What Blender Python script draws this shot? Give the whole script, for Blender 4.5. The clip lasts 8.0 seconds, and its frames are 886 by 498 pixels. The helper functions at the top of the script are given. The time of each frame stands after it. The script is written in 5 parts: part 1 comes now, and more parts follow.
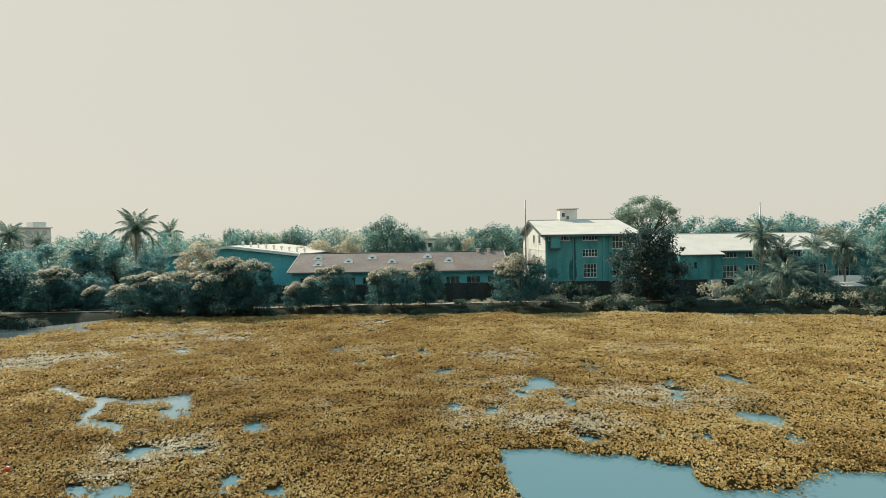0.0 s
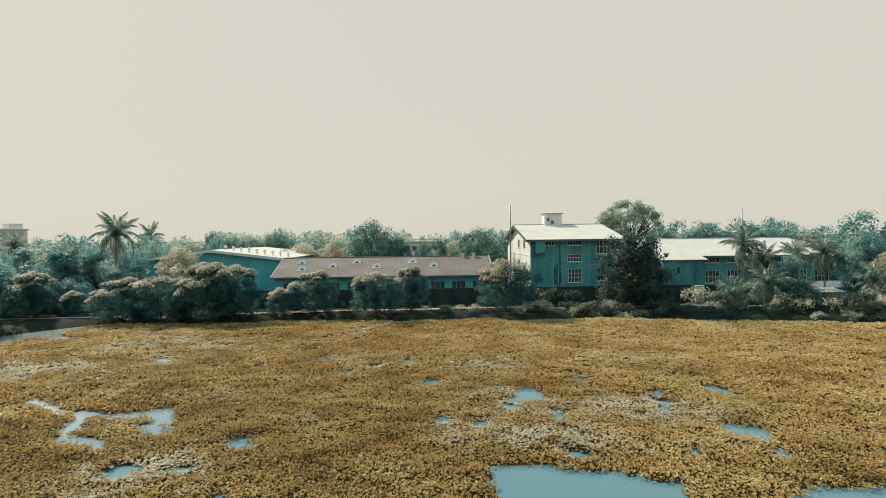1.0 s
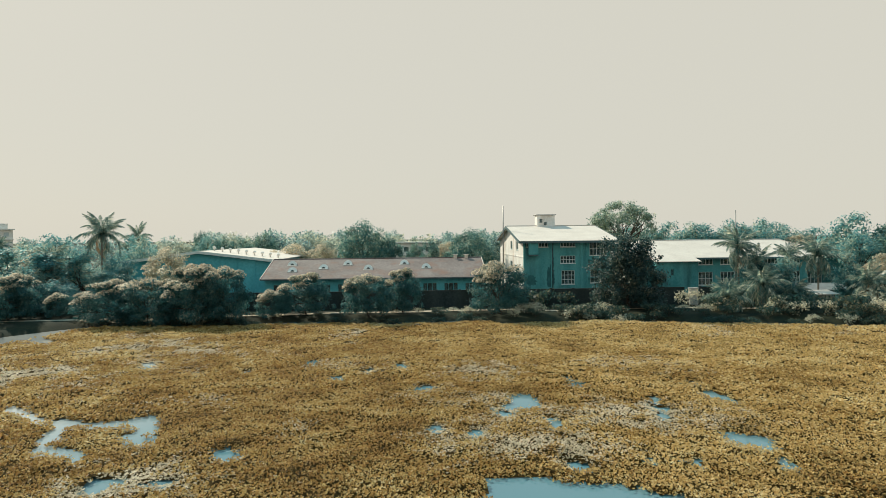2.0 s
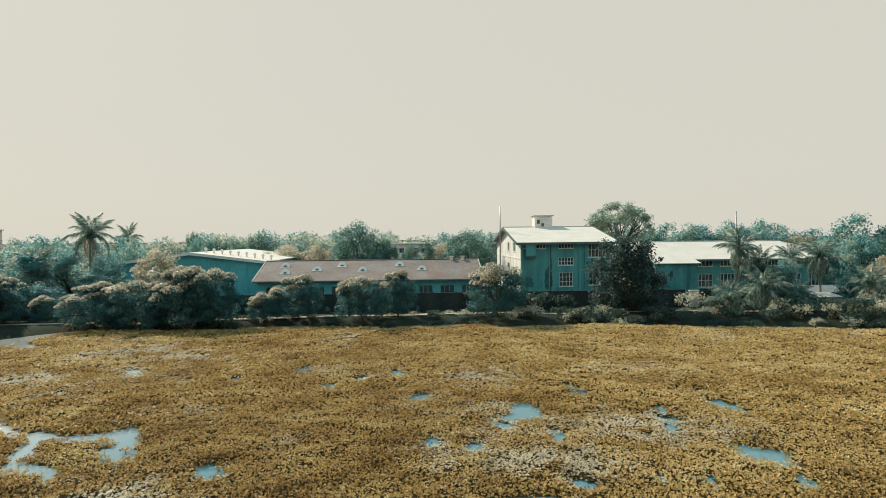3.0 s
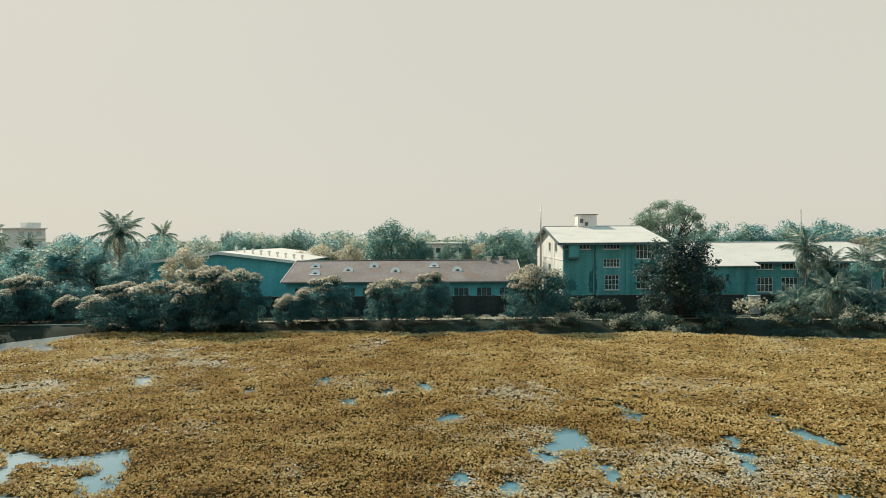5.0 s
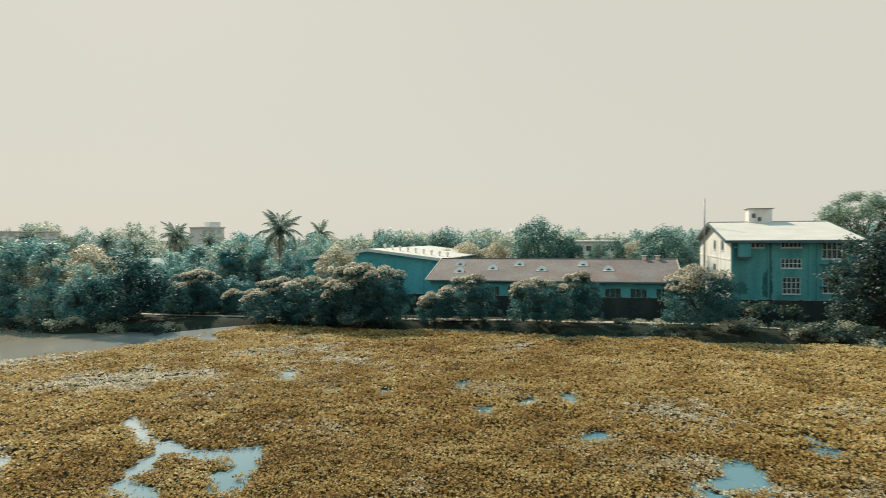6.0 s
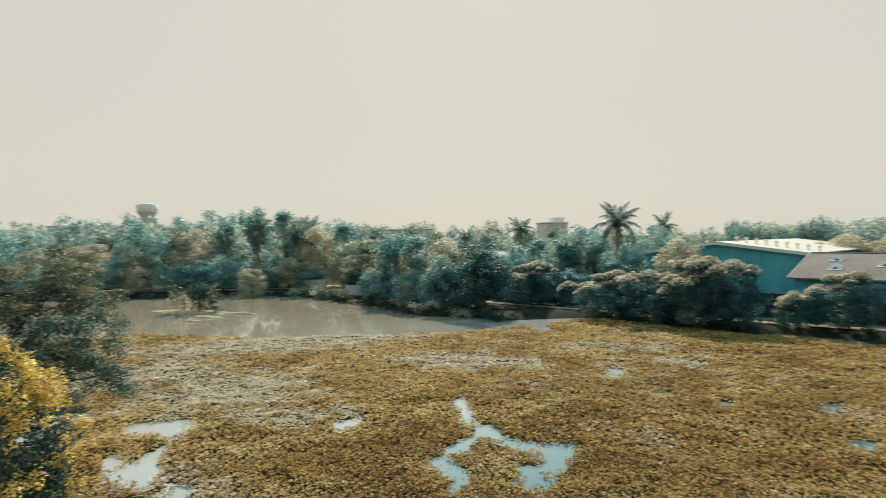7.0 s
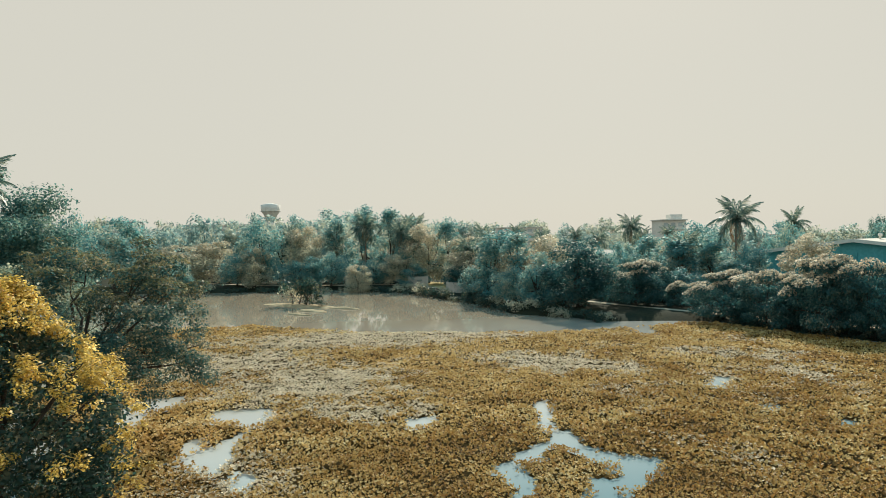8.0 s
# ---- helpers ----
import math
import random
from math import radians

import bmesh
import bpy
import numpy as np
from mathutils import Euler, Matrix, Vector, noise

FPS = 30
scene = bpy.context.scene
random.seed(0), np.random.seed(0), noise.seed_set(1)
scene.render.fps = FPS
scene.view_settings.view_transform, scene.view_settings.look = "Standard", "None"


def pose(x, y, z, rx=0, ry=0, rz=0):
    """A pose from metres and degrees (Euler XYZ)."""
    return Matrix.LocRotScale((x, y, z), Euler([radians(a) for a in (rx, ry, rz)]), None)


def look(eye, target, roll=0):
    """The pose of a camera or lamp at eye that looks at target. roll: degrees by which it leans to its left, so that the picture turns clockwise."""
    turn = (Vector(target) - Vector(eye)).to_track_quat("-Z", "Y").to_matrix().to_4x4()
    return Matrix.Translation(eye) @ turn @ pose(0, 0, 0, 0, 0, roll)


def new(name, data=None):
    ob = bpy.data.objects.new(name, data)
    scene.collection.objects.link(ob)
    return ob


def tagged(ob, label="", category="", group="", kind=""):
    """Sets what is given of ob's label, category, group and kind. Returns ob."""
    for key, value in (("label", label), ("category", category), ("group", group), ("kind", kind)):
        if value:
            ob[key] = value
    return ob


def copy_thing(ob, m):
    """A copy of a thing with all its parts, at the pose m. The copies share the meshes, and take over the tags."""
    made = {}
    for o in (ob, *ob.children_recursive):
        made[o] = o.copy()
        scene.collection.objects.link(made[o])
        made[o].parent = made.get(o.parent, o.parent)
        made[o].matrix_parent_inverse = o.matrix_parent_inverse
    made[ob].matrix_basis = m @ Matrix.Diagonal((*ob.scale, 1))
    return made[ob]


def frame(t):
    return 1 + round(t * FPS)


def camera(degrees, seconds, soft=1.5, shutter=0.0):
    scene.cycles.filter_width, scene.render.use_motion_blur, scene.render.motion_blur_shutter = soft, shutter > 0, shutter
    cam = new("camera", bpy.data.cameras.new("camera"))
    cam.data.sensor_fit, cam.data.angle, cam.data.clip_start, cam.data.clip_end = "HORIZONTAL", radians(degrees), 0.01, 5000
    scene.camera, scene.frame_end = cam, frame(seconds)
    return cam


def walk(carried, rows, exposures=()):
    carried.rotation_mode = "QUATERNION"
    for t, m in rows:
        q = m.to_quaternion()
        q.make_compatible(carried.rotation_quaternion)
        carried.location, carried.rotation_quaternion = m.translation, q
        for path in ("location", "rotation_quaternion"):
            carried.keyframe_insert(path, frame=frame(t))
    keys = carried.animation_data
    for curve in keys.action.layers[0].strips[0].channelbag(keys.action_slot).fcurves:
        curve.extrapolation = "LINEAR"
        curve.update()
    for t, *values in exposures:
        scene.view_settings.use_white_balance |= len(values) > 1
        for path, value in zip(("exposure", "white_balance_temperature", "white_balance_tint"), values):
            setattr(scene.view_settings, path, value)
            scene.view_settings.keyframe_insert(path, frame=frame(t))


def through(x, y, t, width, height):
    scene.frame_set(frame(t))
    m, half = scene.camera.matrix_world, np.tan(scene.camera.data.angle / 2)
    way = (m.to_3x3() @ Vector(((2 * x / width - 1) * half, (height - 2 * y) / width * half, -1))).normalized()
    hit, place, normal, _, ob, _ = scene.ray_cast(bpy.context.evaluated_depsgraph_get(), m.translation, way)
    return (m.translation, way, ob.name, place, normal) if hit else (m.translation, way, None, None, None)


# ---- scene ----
cam = camera(70.8, 8.0, soft=0.5, shutter=0.2)
PATH = [
    (0.0, pose(-0.000, 0.000, 11.996, 88.874, 0.836, 0.001)),
    (0.5, pose(-0.136, 0.138, 12.461, 88.896, 0.813, -0.647)),
    (1.0, pose(-0.338, 0.358, 12.769, 88.927, 0.668, -1.535)),
    (1.5, pose(-0.451, 0.840, 12.872, 88.939, 0.605, -1.985)),
    (3.0, pose(-0.489, 3.876, 13.095, 89.001, 0.543, -2.746)),
    (3.5, pose(-0.439, 5.086, 13.035, 89.047, 0.378, -2.257)),
    (4.0, pose(-0.255, 6.857, 13.090, 89.034, 0.436, -2.328)),
    (5.3, pose(0.505, 10.852, 13.035, 89.002, 0.311, 2.747)),
    (5.5, pose(0.622, 11.466, 13.027, 88.997, 0.292, 4.627)),
    (5.7, pose(0.614, 12.448, 12.976, 88.970, 0.330, 8.557)),
    (6.0, pose(0.602, 13.921, 12.899, 88.928, 0.386, 14.620)),
    (6.2, pose(0.548, 14.616, 12.792, 88.923, 0.431, 18.398)),
    (6.5, pose(0.467, 15.658, 12.631, 88.916, 0.498, 24.331)),
    (6.7, pose(0.506, 16.450, 12.494, 88.914, 0.666, 32.369)),
    (7.0, pose(0.564, 17.638, 12.288, 88.912, 0.916, 45.749)),
    (7.2, pose(0.675, 18.345, 12.193, 88.922, 0.903, 51.593)),
    (7.5, pose(0.840, 19.406, 12.051, 88.936, 0.884, 54.936)),
    (8.0, pose(0.812, 20.638, 11.908, 88.970, 0.874, 56.167)),
]
walk(cam, PATH)

# ---- world, sun, exposure ----
SUN_AZ, SUN_EL = 41.0, 37.0   # degrees: azimuth to the left of straight ahead, elevation

world = bpy.data.worlds.new("world")
scene.world = world
world.use_nodes = True
wn = world.node_tree.nodes
wl = world.node_tree.links
wn.clear()
sky = wn.new("ShaderNodeTexSky")
sky.sky_type = "NISHITA"
sky.sun_disc = False
sky.sun_elevation = radians(SUN_EL)
sky.sun_rotation = radians(-SUN_AZ)
sky.altitude = 10
sky.air_density, sky.dust_density, sky.ozone_density = 1.2, 1.6, 1.5
haze = wn.new("ShaderNodeMix")
haze.data_type = "RGBA"
haze.inputs[0].default_value = 0.96
# dust haze: cream along the horizon, clearer and bluer overhead
way = wn.new("ShaderNodeTexCoord")
up = wn.new("ShaderNodeSeparateXYZ")
rise = wn.new("ShaderNodeValToRGB")
rise.color_ramp.interpolation = "EASE"
for e, (p, c) in zip((rise.color_ramp.elements[0], rise.color_ramp.elements[1]), ((0.36, (0.684, 0.663, 0.572)), (0.88, (0.18, 0.56, 0.74)))):
    e.position, e.color = p, (*c, 1)
lift = wn.new("ShaderNodeVectorMath")
lift.operation = "SCALE"
lift.inputs["Scale"].default_value = 10.0
wl.new(way.outputs["Generated"], up.inputs[0])
wl.new(up.outputs["Z"], rise.inputs[0])
wl.new(rise.outputs[0], lift.inputs[0])
wl.new(lift.outputs[0], haze.inputs[7])
bg = wn.new("ShaderNodeBackground")
bg.inputs[1].default_value = 0.1
wo = wn.new("ShaderNodeOutputWorld")
wl.new(sky.outputs[0], haze.inputs[6])
wl.new(haze.outputs[2], bg.inputs[0])
wl.new(bg.outputs[0], wo.inputs[0])

sun = new("sun", bpy.data.lights.new("sun", "SUN"))
sun.data.energy = 5.0
sun.data.angle = radians(0.6)
sun.data.color = (1.0, 0.92, 0.73)
ca, sa, ce, se = math.cos(radians(SUN_AZ)), math.sin(radians(SUN_AZ)), math.cos(radians(SUN_EL)), math.sin(radians(SUN_EL))
sun.matrix_world = look((-sa * ce * 100, ca * ce * 100, se * 100), (0, 0, 0))


# ---- materials ----
def node_mat(name):
    m = bpy.data.materials.new(name)
    m.use_nodes = True
    m.node_tree.nodes.clear()
    return m, m.node_tree.nodes, m.node_tree.links


def ramp(nodes, stops):
    r = nodes.new("ShaderNodeValToRGB")
    e = r.color_ramp.elements
    while len(e) < len(stops):
        e.new(0.5)
    for k, (p, c) in enumerate(stops):
        e[k].position, e[k].color = p, (*c, 1)
    return r


def surface(name, dark, light, scale=0.5, rough=0.8, bump=0.15, metal=0.0, squash=1.0, fine=9.0, stain=None, specular=0.4):
    """Two scales of noise between two tones, with optional stains drawn out downwards."""
    m, n, l = node_mat(name)
    geo = n.new("ShaderNodeNewGeometry")
    sq = n.new("ShaderNodeVectorMath")
    sq.operation = "MULTIPLY"
    sq.inputs[1].default_value = (1, 1, squash)
    l.new(geo.outputs["Position"], sq.inputs[0])
    big, small = n.new("ShaderNodeTexNoise"), n.new("ShaderNodeTexNoise")
    big.inputs["Scale"].default_value, big.inputs["Detail"].default_value = scale, 5
    small.inputs["Scale"].default_value, small.inputs["Detail"].default_value = scale * fine, 4
    l.new(sq.outputs[0], big.inputs["Vector"])
    l.new(geo.outputs["Position"], small.inputs["Vector"])
    mixf = n.new("ShaderNodeMath")
    mixf.operation = "MULTIPLY_ADD"
    mixf.inputs[1].default_value = 0.45
    half = n.new("ShaderNodeMath")
    half.operation = "MULTIPLY"
    half.inputs[1].default_value = 0.6
    l.new(big.outputs["Fac"], half.inputs[0])
    l.new(small.outputs["Fac"], mixf.inputs[0])
    l.new(half.outputs[0], mixf.inputs[2])
    stops = [(0.36, dark), (0.66, light)]
    r = ramp(n, stops)
    l.new(mixf.outputs[0], r.inputs[0])
    col = r.outputs[0]
    if stain:
        st = n.new("ShaderNodeTexNoise")
        st.inputs["Scale"].default_value, st.inputs["Detail"].default_value = 0.35, 6
        l.new(sq.outputs[0], st.inputs["Vector"])
        sr = ramp(n, [(0.5, (0, 0, 0)), (0.72, (1, 1, 1))])
        l.new(st.outputs["Fac"], sr.inputs[0])
        mx = n.new("ShaderNodeMix")
        mx.data_type = "RGBA"
        mx.inputs[7].default_value = (*stain, 1)
        l.new(sr.outputs[0], mx.inputs[0])
        l.new(col, mx.inputs[6])
        col = mx.outputs[2]
    b = n.new("ShaderNodeBsdfPrincipled")
    b.inputs["Roughness"].default_value, b.inputs["Metallic"].default_value = rough, metal
    b.inputs["Specular IOR Level"].default_value = specular
    l.new(col, b.inputs["Base Color"])
    if bump:
        bp = n.new("ShaderNodeBump")
        bp.inputs["Strength"].default_value, bp.inputs["Distance"].default_value = bump, 0.05
        l.new(small.outputs["Fac"], bp.inputs["Height"])
        l.new(bp.outputs[0], b.inputs["Normal"])
    o = n.new("ShaderNodeOutputMaterial")
    l.new(b.outputs[0], o.inputs[0])
    return m


def leaves(name, stops, scale=0.25, through=0.45, rough=0.5, specular=0.35, glow=1.8):
    """Leaf cards: each its own tone, drifting over metres; part of the light passes through."""
    m, n, l = node_mat(name)
    geo = n.new("ShaderNodeNewGeometry")
    nz = n.new("ShaderNodeTexNoise")
    nz.inputs["Scale"].default_value, nz.inputs["Detail"].default_value = scale, 4
    l.new(geo.outputs["Position"], nz.inputs["Vector"])
    a = n.new("ShaderNodeMath")
    a.operation = "MULTIPLY"
    a.inputs[1].default_value = 0.55
    l.new(geo.outputs["Random Per Island"], a.inputs[0])
    s = n.new("ShaderNodeMath")
    s.operation = "MULTIPLY_ADD"
    s.inputs[1].default_value = 1.1
    l.new(nz.outputs["Fac"], s.inputs[0])
    l.new(a.outputs[0], s.inputs[2])
    sub = n.new("ShaderNodeMath")
    sub.operation = "SUBTRACT"
    sub.inputs[1].default_value = 0.33
    l.new(s.outputs[0], sub.inputs[0])
    r = ramp(n, stops)
    l.new(sub.outputs[0], r.inputs[0])
    b = n.new("ShaderNodeBsdfPrincipled")
    b.inputs["Roughness"].default_value = rough
    b.inputs["Specular IOR Level"].default_value = specular
    l.new(r.outputs[0], b.inputs["Base Color"])
    t = n.new("ShaderNodeBsdfTranslucent")
    # light that comes through a leaf is stronger in tone than what it throws back
    g = n.new("ShaderNodeVectorMath")
    g.operation = "SCALE"
    g.inputs["Scale"].default_value = glow
    l.new(r.outputs[0], g.inputs[0])
    l.new(g.outputs[0], t.inputs["Color"])
    mix = n.new("ShaderNodeMixShader")
    mix.inputs[0].default_value = through
    l.new(b.outputs[0], mix.inputs[1])
    l.new(t.outputs[0], mix.inputs[2])
    o = n.new("ShaderNodeOutputMaterial")
    l.new(mix.outputs[0], o.inputs[0])
    return m


def glass_mat(name, tint):
    m, n, l = node_mat(name)
    b = n.new("ShaderNodeBsdfPrincipled")
    b.inputs["Base Color"].default_value = (*tint, 1)
    b.inputs["Roughness"].default_value = 0.06
    b.inputs["Transmission Weight"].default_value = 0.85
    o = n.new("ShaderNodeOutputMaterial")
    l.new(b.outputs[0], o.inputs[0])
    return m


def water_mat():
    m, n, l = node_mat("lake_water")
    geo = n.new("ShaderNodeNewGeometry")
    big = n.new("ShaderNodeTexNoise")
    big.inputs["Scale"].default_value, big.inputs["Detail"].default_value = 0.03, 3
    rip = n.new("ShaderNodeTexNoise")
    rip.inputs["Scale"].default_value, rip.inputs["Detail"].default_value = 1.6, 3
    l.new(geo.outputs["Position"], big.inputs["Vector"])
    l.new(geo.outputs["Position"], rip.inputs["Vector"])
    # clearer blue-green water by the plants, stirred-up mud towards the far arm
    sep = n.new("ShaderNodeSeparateXYZ")
    l.new(geo.outputs["Position"], sep.inputs[0])
    along = n.new("ShaderNodeMapRange")
    along.inputs["From Min"].default_value, along.inputs["From Max"].default_value = -75, -6
    l.new(sep.outputs["X"], along.inputs["Value"])
    both = n.new("ShaderNodeMath")
    both.operation = "MULTIPLY_ADD"
    both.inputs[1].default_value = 0.25
    l.new(big.outputs["Fac"], both.inputs[0])
    l.new(along.outputs[0], both.inputs[2])
    # pale stop at 0.74: silt, and sky glare painted into the pools
    r = ramp(n, [(0.1, (0.33, 0.265, 0.195)), (0.35, (0.33, 0.31, 0.275)), (0.74, (0.42, 0.455, 0.46)), (1.0, (0.095, 0.215, 0.26))])
    l.new(both.outputs[0], r.inputs[0])
    bp = n.new("ShaderNodeBump")
    bp.inputs["Strength"].default_value, bp.inputs["Distance"].default_value = 0.05, 0.02
    l.new(rip.outputs["Fac"], bp.inputs["Height"])
    b = n.new("ShaderNodeBsdfPrincipled")
    b.inputs["Roughness"].default_value = 0.03
    b.inputs["IOR"].default_value = 1.33
    l.new(r.outputs[0], b.inputs["Base Color"])
    l.new(bp.outputs[0], b.inputs["Normal"])
    o = n.new("ShaderNodeOutputMaterial")
    l.new(b.outputs[0], o.inputs[0])
    return m


M_WATER = water_mat()
# earth set near black: the bank's deep tree shade is in this colour
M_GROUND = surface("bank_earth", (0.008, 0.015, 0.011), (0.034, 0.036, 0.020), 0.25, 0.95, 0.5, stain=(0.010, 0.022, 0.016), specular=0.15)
M_PATH = surface("sandy_path", (0.34, 0.27, 0.20), (0.52, 0.43, 0.33), 0.5, 0.95, 0.3)
M_MEADOW = surface("dry_grass", (0.30, 0.24, 0.10), (0.55, 0.44, 0.22), 0.5, 0.95, 0.5)
M_REEDS = surface("dead_stems", (0.26, 0.21, 0.13), (0.48, 0.39, 0.25), 0.9, 0.95, 0.6)
M_RED = surface("red_plastic", (0.45, 0.06, 0.03), (0.62, 0.12, 0.05), 3.0, 0.4, 0.1)
# stems and roots, darkened to paint the shaded gaps between leaves
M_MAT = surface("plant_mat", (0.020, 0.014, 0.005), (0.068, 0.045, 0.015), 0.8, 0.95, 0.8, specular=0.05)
M_HYACINTH = leaves("hyacinth_leaf", [(0.0, (0.06, 0.05, 0.018)), (0.26, (0.32, 0.165, 0.042)), (0.42, (0.40, 0.235, 0.07)), (0.58, (0.51, 0.335, 0.112)), (0.8, (0.63, 0.475, 0.215)), (1.0, (0.82, 0.72, 0.475))], 0.2, 0.3, 0.55, 0.3, 1.4)
M_KHAKI = leaves("young_hyacinth_leaf", [(0.0, (0.14, 0.115, 0.045)), (0.3, (0.50, 0.32, 0.11)), (0.6, (0.70, 0.49, 0.20)), (1.0, (0.86, 0.76, 0.48))], 0.2, 0.3, 0.55, 0.3, 1.3)
M_LETTUCE = leaves("lettuce_leaf", [(0.0, (0.34, 0.28, 0.165)), (0.4, (0.65, 0.535, 0.37)), (1.0, (0.92, 0.81, 0.65))], 0.4, 0.3, 0.55, 0.3, 1.2)
M_GREEN = leaves("green_leaf", [(0.0, (0.03, 0.10, 0.10)), (0.45, (0.075, 0.18, 0.165)), (0.75, (0.20, 0.27, 0.205)), (1.0, (0.48, 0.45, 0.32))])
# lightened teal: part of this leaf colour is painted haze
M_TEALLEAF = leaves("teal_green_leaf", [(0.0, (0.05, 0.19, 0.205)), (0.45, (0.12, 0.285, 0.285)), (0.7, (0.30, 0.37, 0.31)), (1.0, (0.62, 0.55, 0.42))])
M_DARK = leaves("dark_leaf", [(0.0, (0.011, 0.068, 0.075)), (0.55, (0.034, 0.115, 0.118)), (0.8, (0.10, 0.17, 0.145)), (1.0, (0.30, 0.30, 0.23))])
M_MANGO = leaves("mango_leaf", [(0.0, (0.008, 0.032, 0.033)), (0.6, (0.022, 0.060, 0.056)), (0.8, (0.12, 0.14, 0.105)), (1.0, (0.46, 0.43, 0.33))], 0.5, 0.35, 0.48, 0.45)
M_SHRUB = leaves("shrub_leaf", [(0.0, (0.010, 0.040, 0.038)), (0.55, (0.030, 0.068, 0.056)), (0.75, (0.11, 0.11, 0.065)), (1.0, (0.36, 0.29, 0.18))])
M_NEAR = leaves("brownish_leaf", [(0.0, (0.015, 0.065, 0.068)), (0.5, (0.045, 0.11, 0.10)), (0.72, (0.20, 0.19, 0.12)), (1.0, (0.52, 0.42, 0.26))], 0.5)
# olive and golden tones: sun on the crown tops, painted as leaf colour
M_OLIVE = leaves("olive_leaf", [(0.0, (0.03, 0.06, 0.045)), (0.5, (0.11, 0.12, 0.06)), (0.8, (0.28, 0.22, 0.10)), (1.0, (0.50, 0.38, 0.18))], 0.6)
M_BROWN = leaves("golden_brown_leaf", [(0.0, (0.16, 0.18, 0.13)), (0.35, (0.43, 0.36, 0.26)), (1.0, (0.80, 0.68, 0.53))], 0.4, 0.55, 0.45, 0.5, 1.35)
# window fill for distant blocks, paled with haze painted into the colour
M_HAZEWIN = surface("hazed_windows", (0.40, 0.46, 0.46), (0.55, 0.60, 0.60), 0.5, 0.7, 0.05)
M_CREAM = surface("cream_plaster", (0.70, 0.66, 0.60), (0.86, 0.82, 0.76), 0.2, 0.9, 0.05)
M_PALE = leaves("pale_feathery_leaf", [(0.0, (0.17, 0.25, 0.22)), (0.5, (0.38, 0.36, 0.27)), (1.0, (0.72, 0.62, 0.46))])
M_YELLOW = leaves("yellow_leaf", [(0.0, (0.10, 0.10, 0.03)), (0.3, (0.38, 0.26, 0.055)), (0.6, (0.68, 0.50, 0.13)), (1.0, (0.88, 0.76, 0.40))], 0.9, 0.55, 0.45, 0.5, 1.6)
M_PALM = leaves("palm_leaf", [(0.0, (0.025, 0.085, 0.085)), (0.4, (0.075, 0.165, 0.15)), (0.66, (0.28, 0.31, 0.24)), (1.0, (0.74, 0.68, 0.53))], 0.6, 0.4, 0.38, 0.6)
M_DEADPALM = leaves("dry_palm_leaf", [(0.0, (0.16, 0.10, 0.05)), (0.5, (0.36, 0.22, 0.12)), (1.0, (0.56, 0.40, 0.24))], 0.3, 0.35)
M_AIRY = leaves("grey_green_leaf", [(0.0, (0.09, 0.19, 0.17)), (0.5, (0.23, 0.30, 0.24)), (1.0, (0.54, 0.50, 0.35))], 0.4)
# far leaves paled and greyed: distance haze put into the base colour
M_FARDRY = leaves("hazed_dry_leaf", [(0.0, (0.17, 0.28, 0.27)), (0.5, (0.35, 0.38, 0.31)), (1.0, (0.60, 0.54, 0.42))], 0.2)
M_FAR = leaves("hazed_leaf", [(0.0, (0.10, 0.22, 0.225)), (0.5, (0.23, 0.33, 0.315)), (1.0, (0.49, 0.49, 0.41))], 0.2)
M_BARK = surface("bark", (0.03, 0.026, 0.022), (0.09, 0.075, 0.06), 1.5, 0.95, 0.6)
M_PALMBARK = surface("palm_bark", (0.12, 0.10, 0.08), (0.28, 0.24, 0.19), 2.0, 0.9, 0.5)
M_TEAL = surface("teal_painted_wall", (0.05, 0.24, 0.25), (0.11, 0.37, 0.375), 0.4, 0.85, 0.1, squash=0.25, stain=(0.03, 0.10, 0.105))
M_TEALSHEET = surface("teal_sheet_wall", (0.05, 0.32, 0.38), (0.10, 0.46, 0.53), 0.3, 0.6, 0.1, squash=0.2)
M_WHITE = surface("white_painted_wall", (0.64, 0.62, 0.58), (0.82, 0.80, 0.76), 0.5, 0.85, 0.08, squash=0.3, stain=(0.5, 0.42, 0.36))
M_ROOFWHITE = surface("white_metal_roof", (0.62, 0.54, 0.475), (0.74, 0.655, 0.58), 0.3, 0.8, 0.05, specular=0.2)
M_ROOFRUST = surface("weathered_sheet_roof", (0.15, 0.115, 0.105), (0.25, 0.205, 0.19), 0.22, 0.85, 0.15, stain=(0.22, 0.13, 0.10))
M_GREYWALL = surface("dark_mouldy_wall", (0.015, 0.028, 0.03), (0.05, 0.066, 0.064), 0.4, 0.95, 0.3, squash=0.3, stain=(0.018, 0.028, 0.024))
M_MOULD = surface("mould", (0.022, 0.09, 0.095), (0.05, 0.19, 0.195), 1.5, 0.95, 0.1)
M_TRIM = surface("dark_trim", (0.05, 0.09, 0.10), (0.10, 0.16, 0.17), 0.8, 0.7, 0.05)
M_FRAME = surface("pale_window_frame", (0.52, 0.60, 0.58), (0.68, 0.74, 0.72), 1.5, 0.6, 0.03)
M_METAL = surface("grey_metal", (0.22, 0.22, 0.21), (0.36, 0.35, 0.33), 1.0, 0.5, 0.05, 0.6)
M_CONCRETE = surface("pale_concrete", (0.40, 0.38, 0.34), (0.58, 0.55, 0.50), 0.3, 0.9, 0.15, squash=0.3)
M_TILE = surface("clay_tile_roof", (0.22, 0.12, 0.08), (0.36, 0.22, 0.15), 0.5, 0.9, 0.3)
M_GLASS = glass_mat("window_glass", (0.35, 0.5, 0.5))
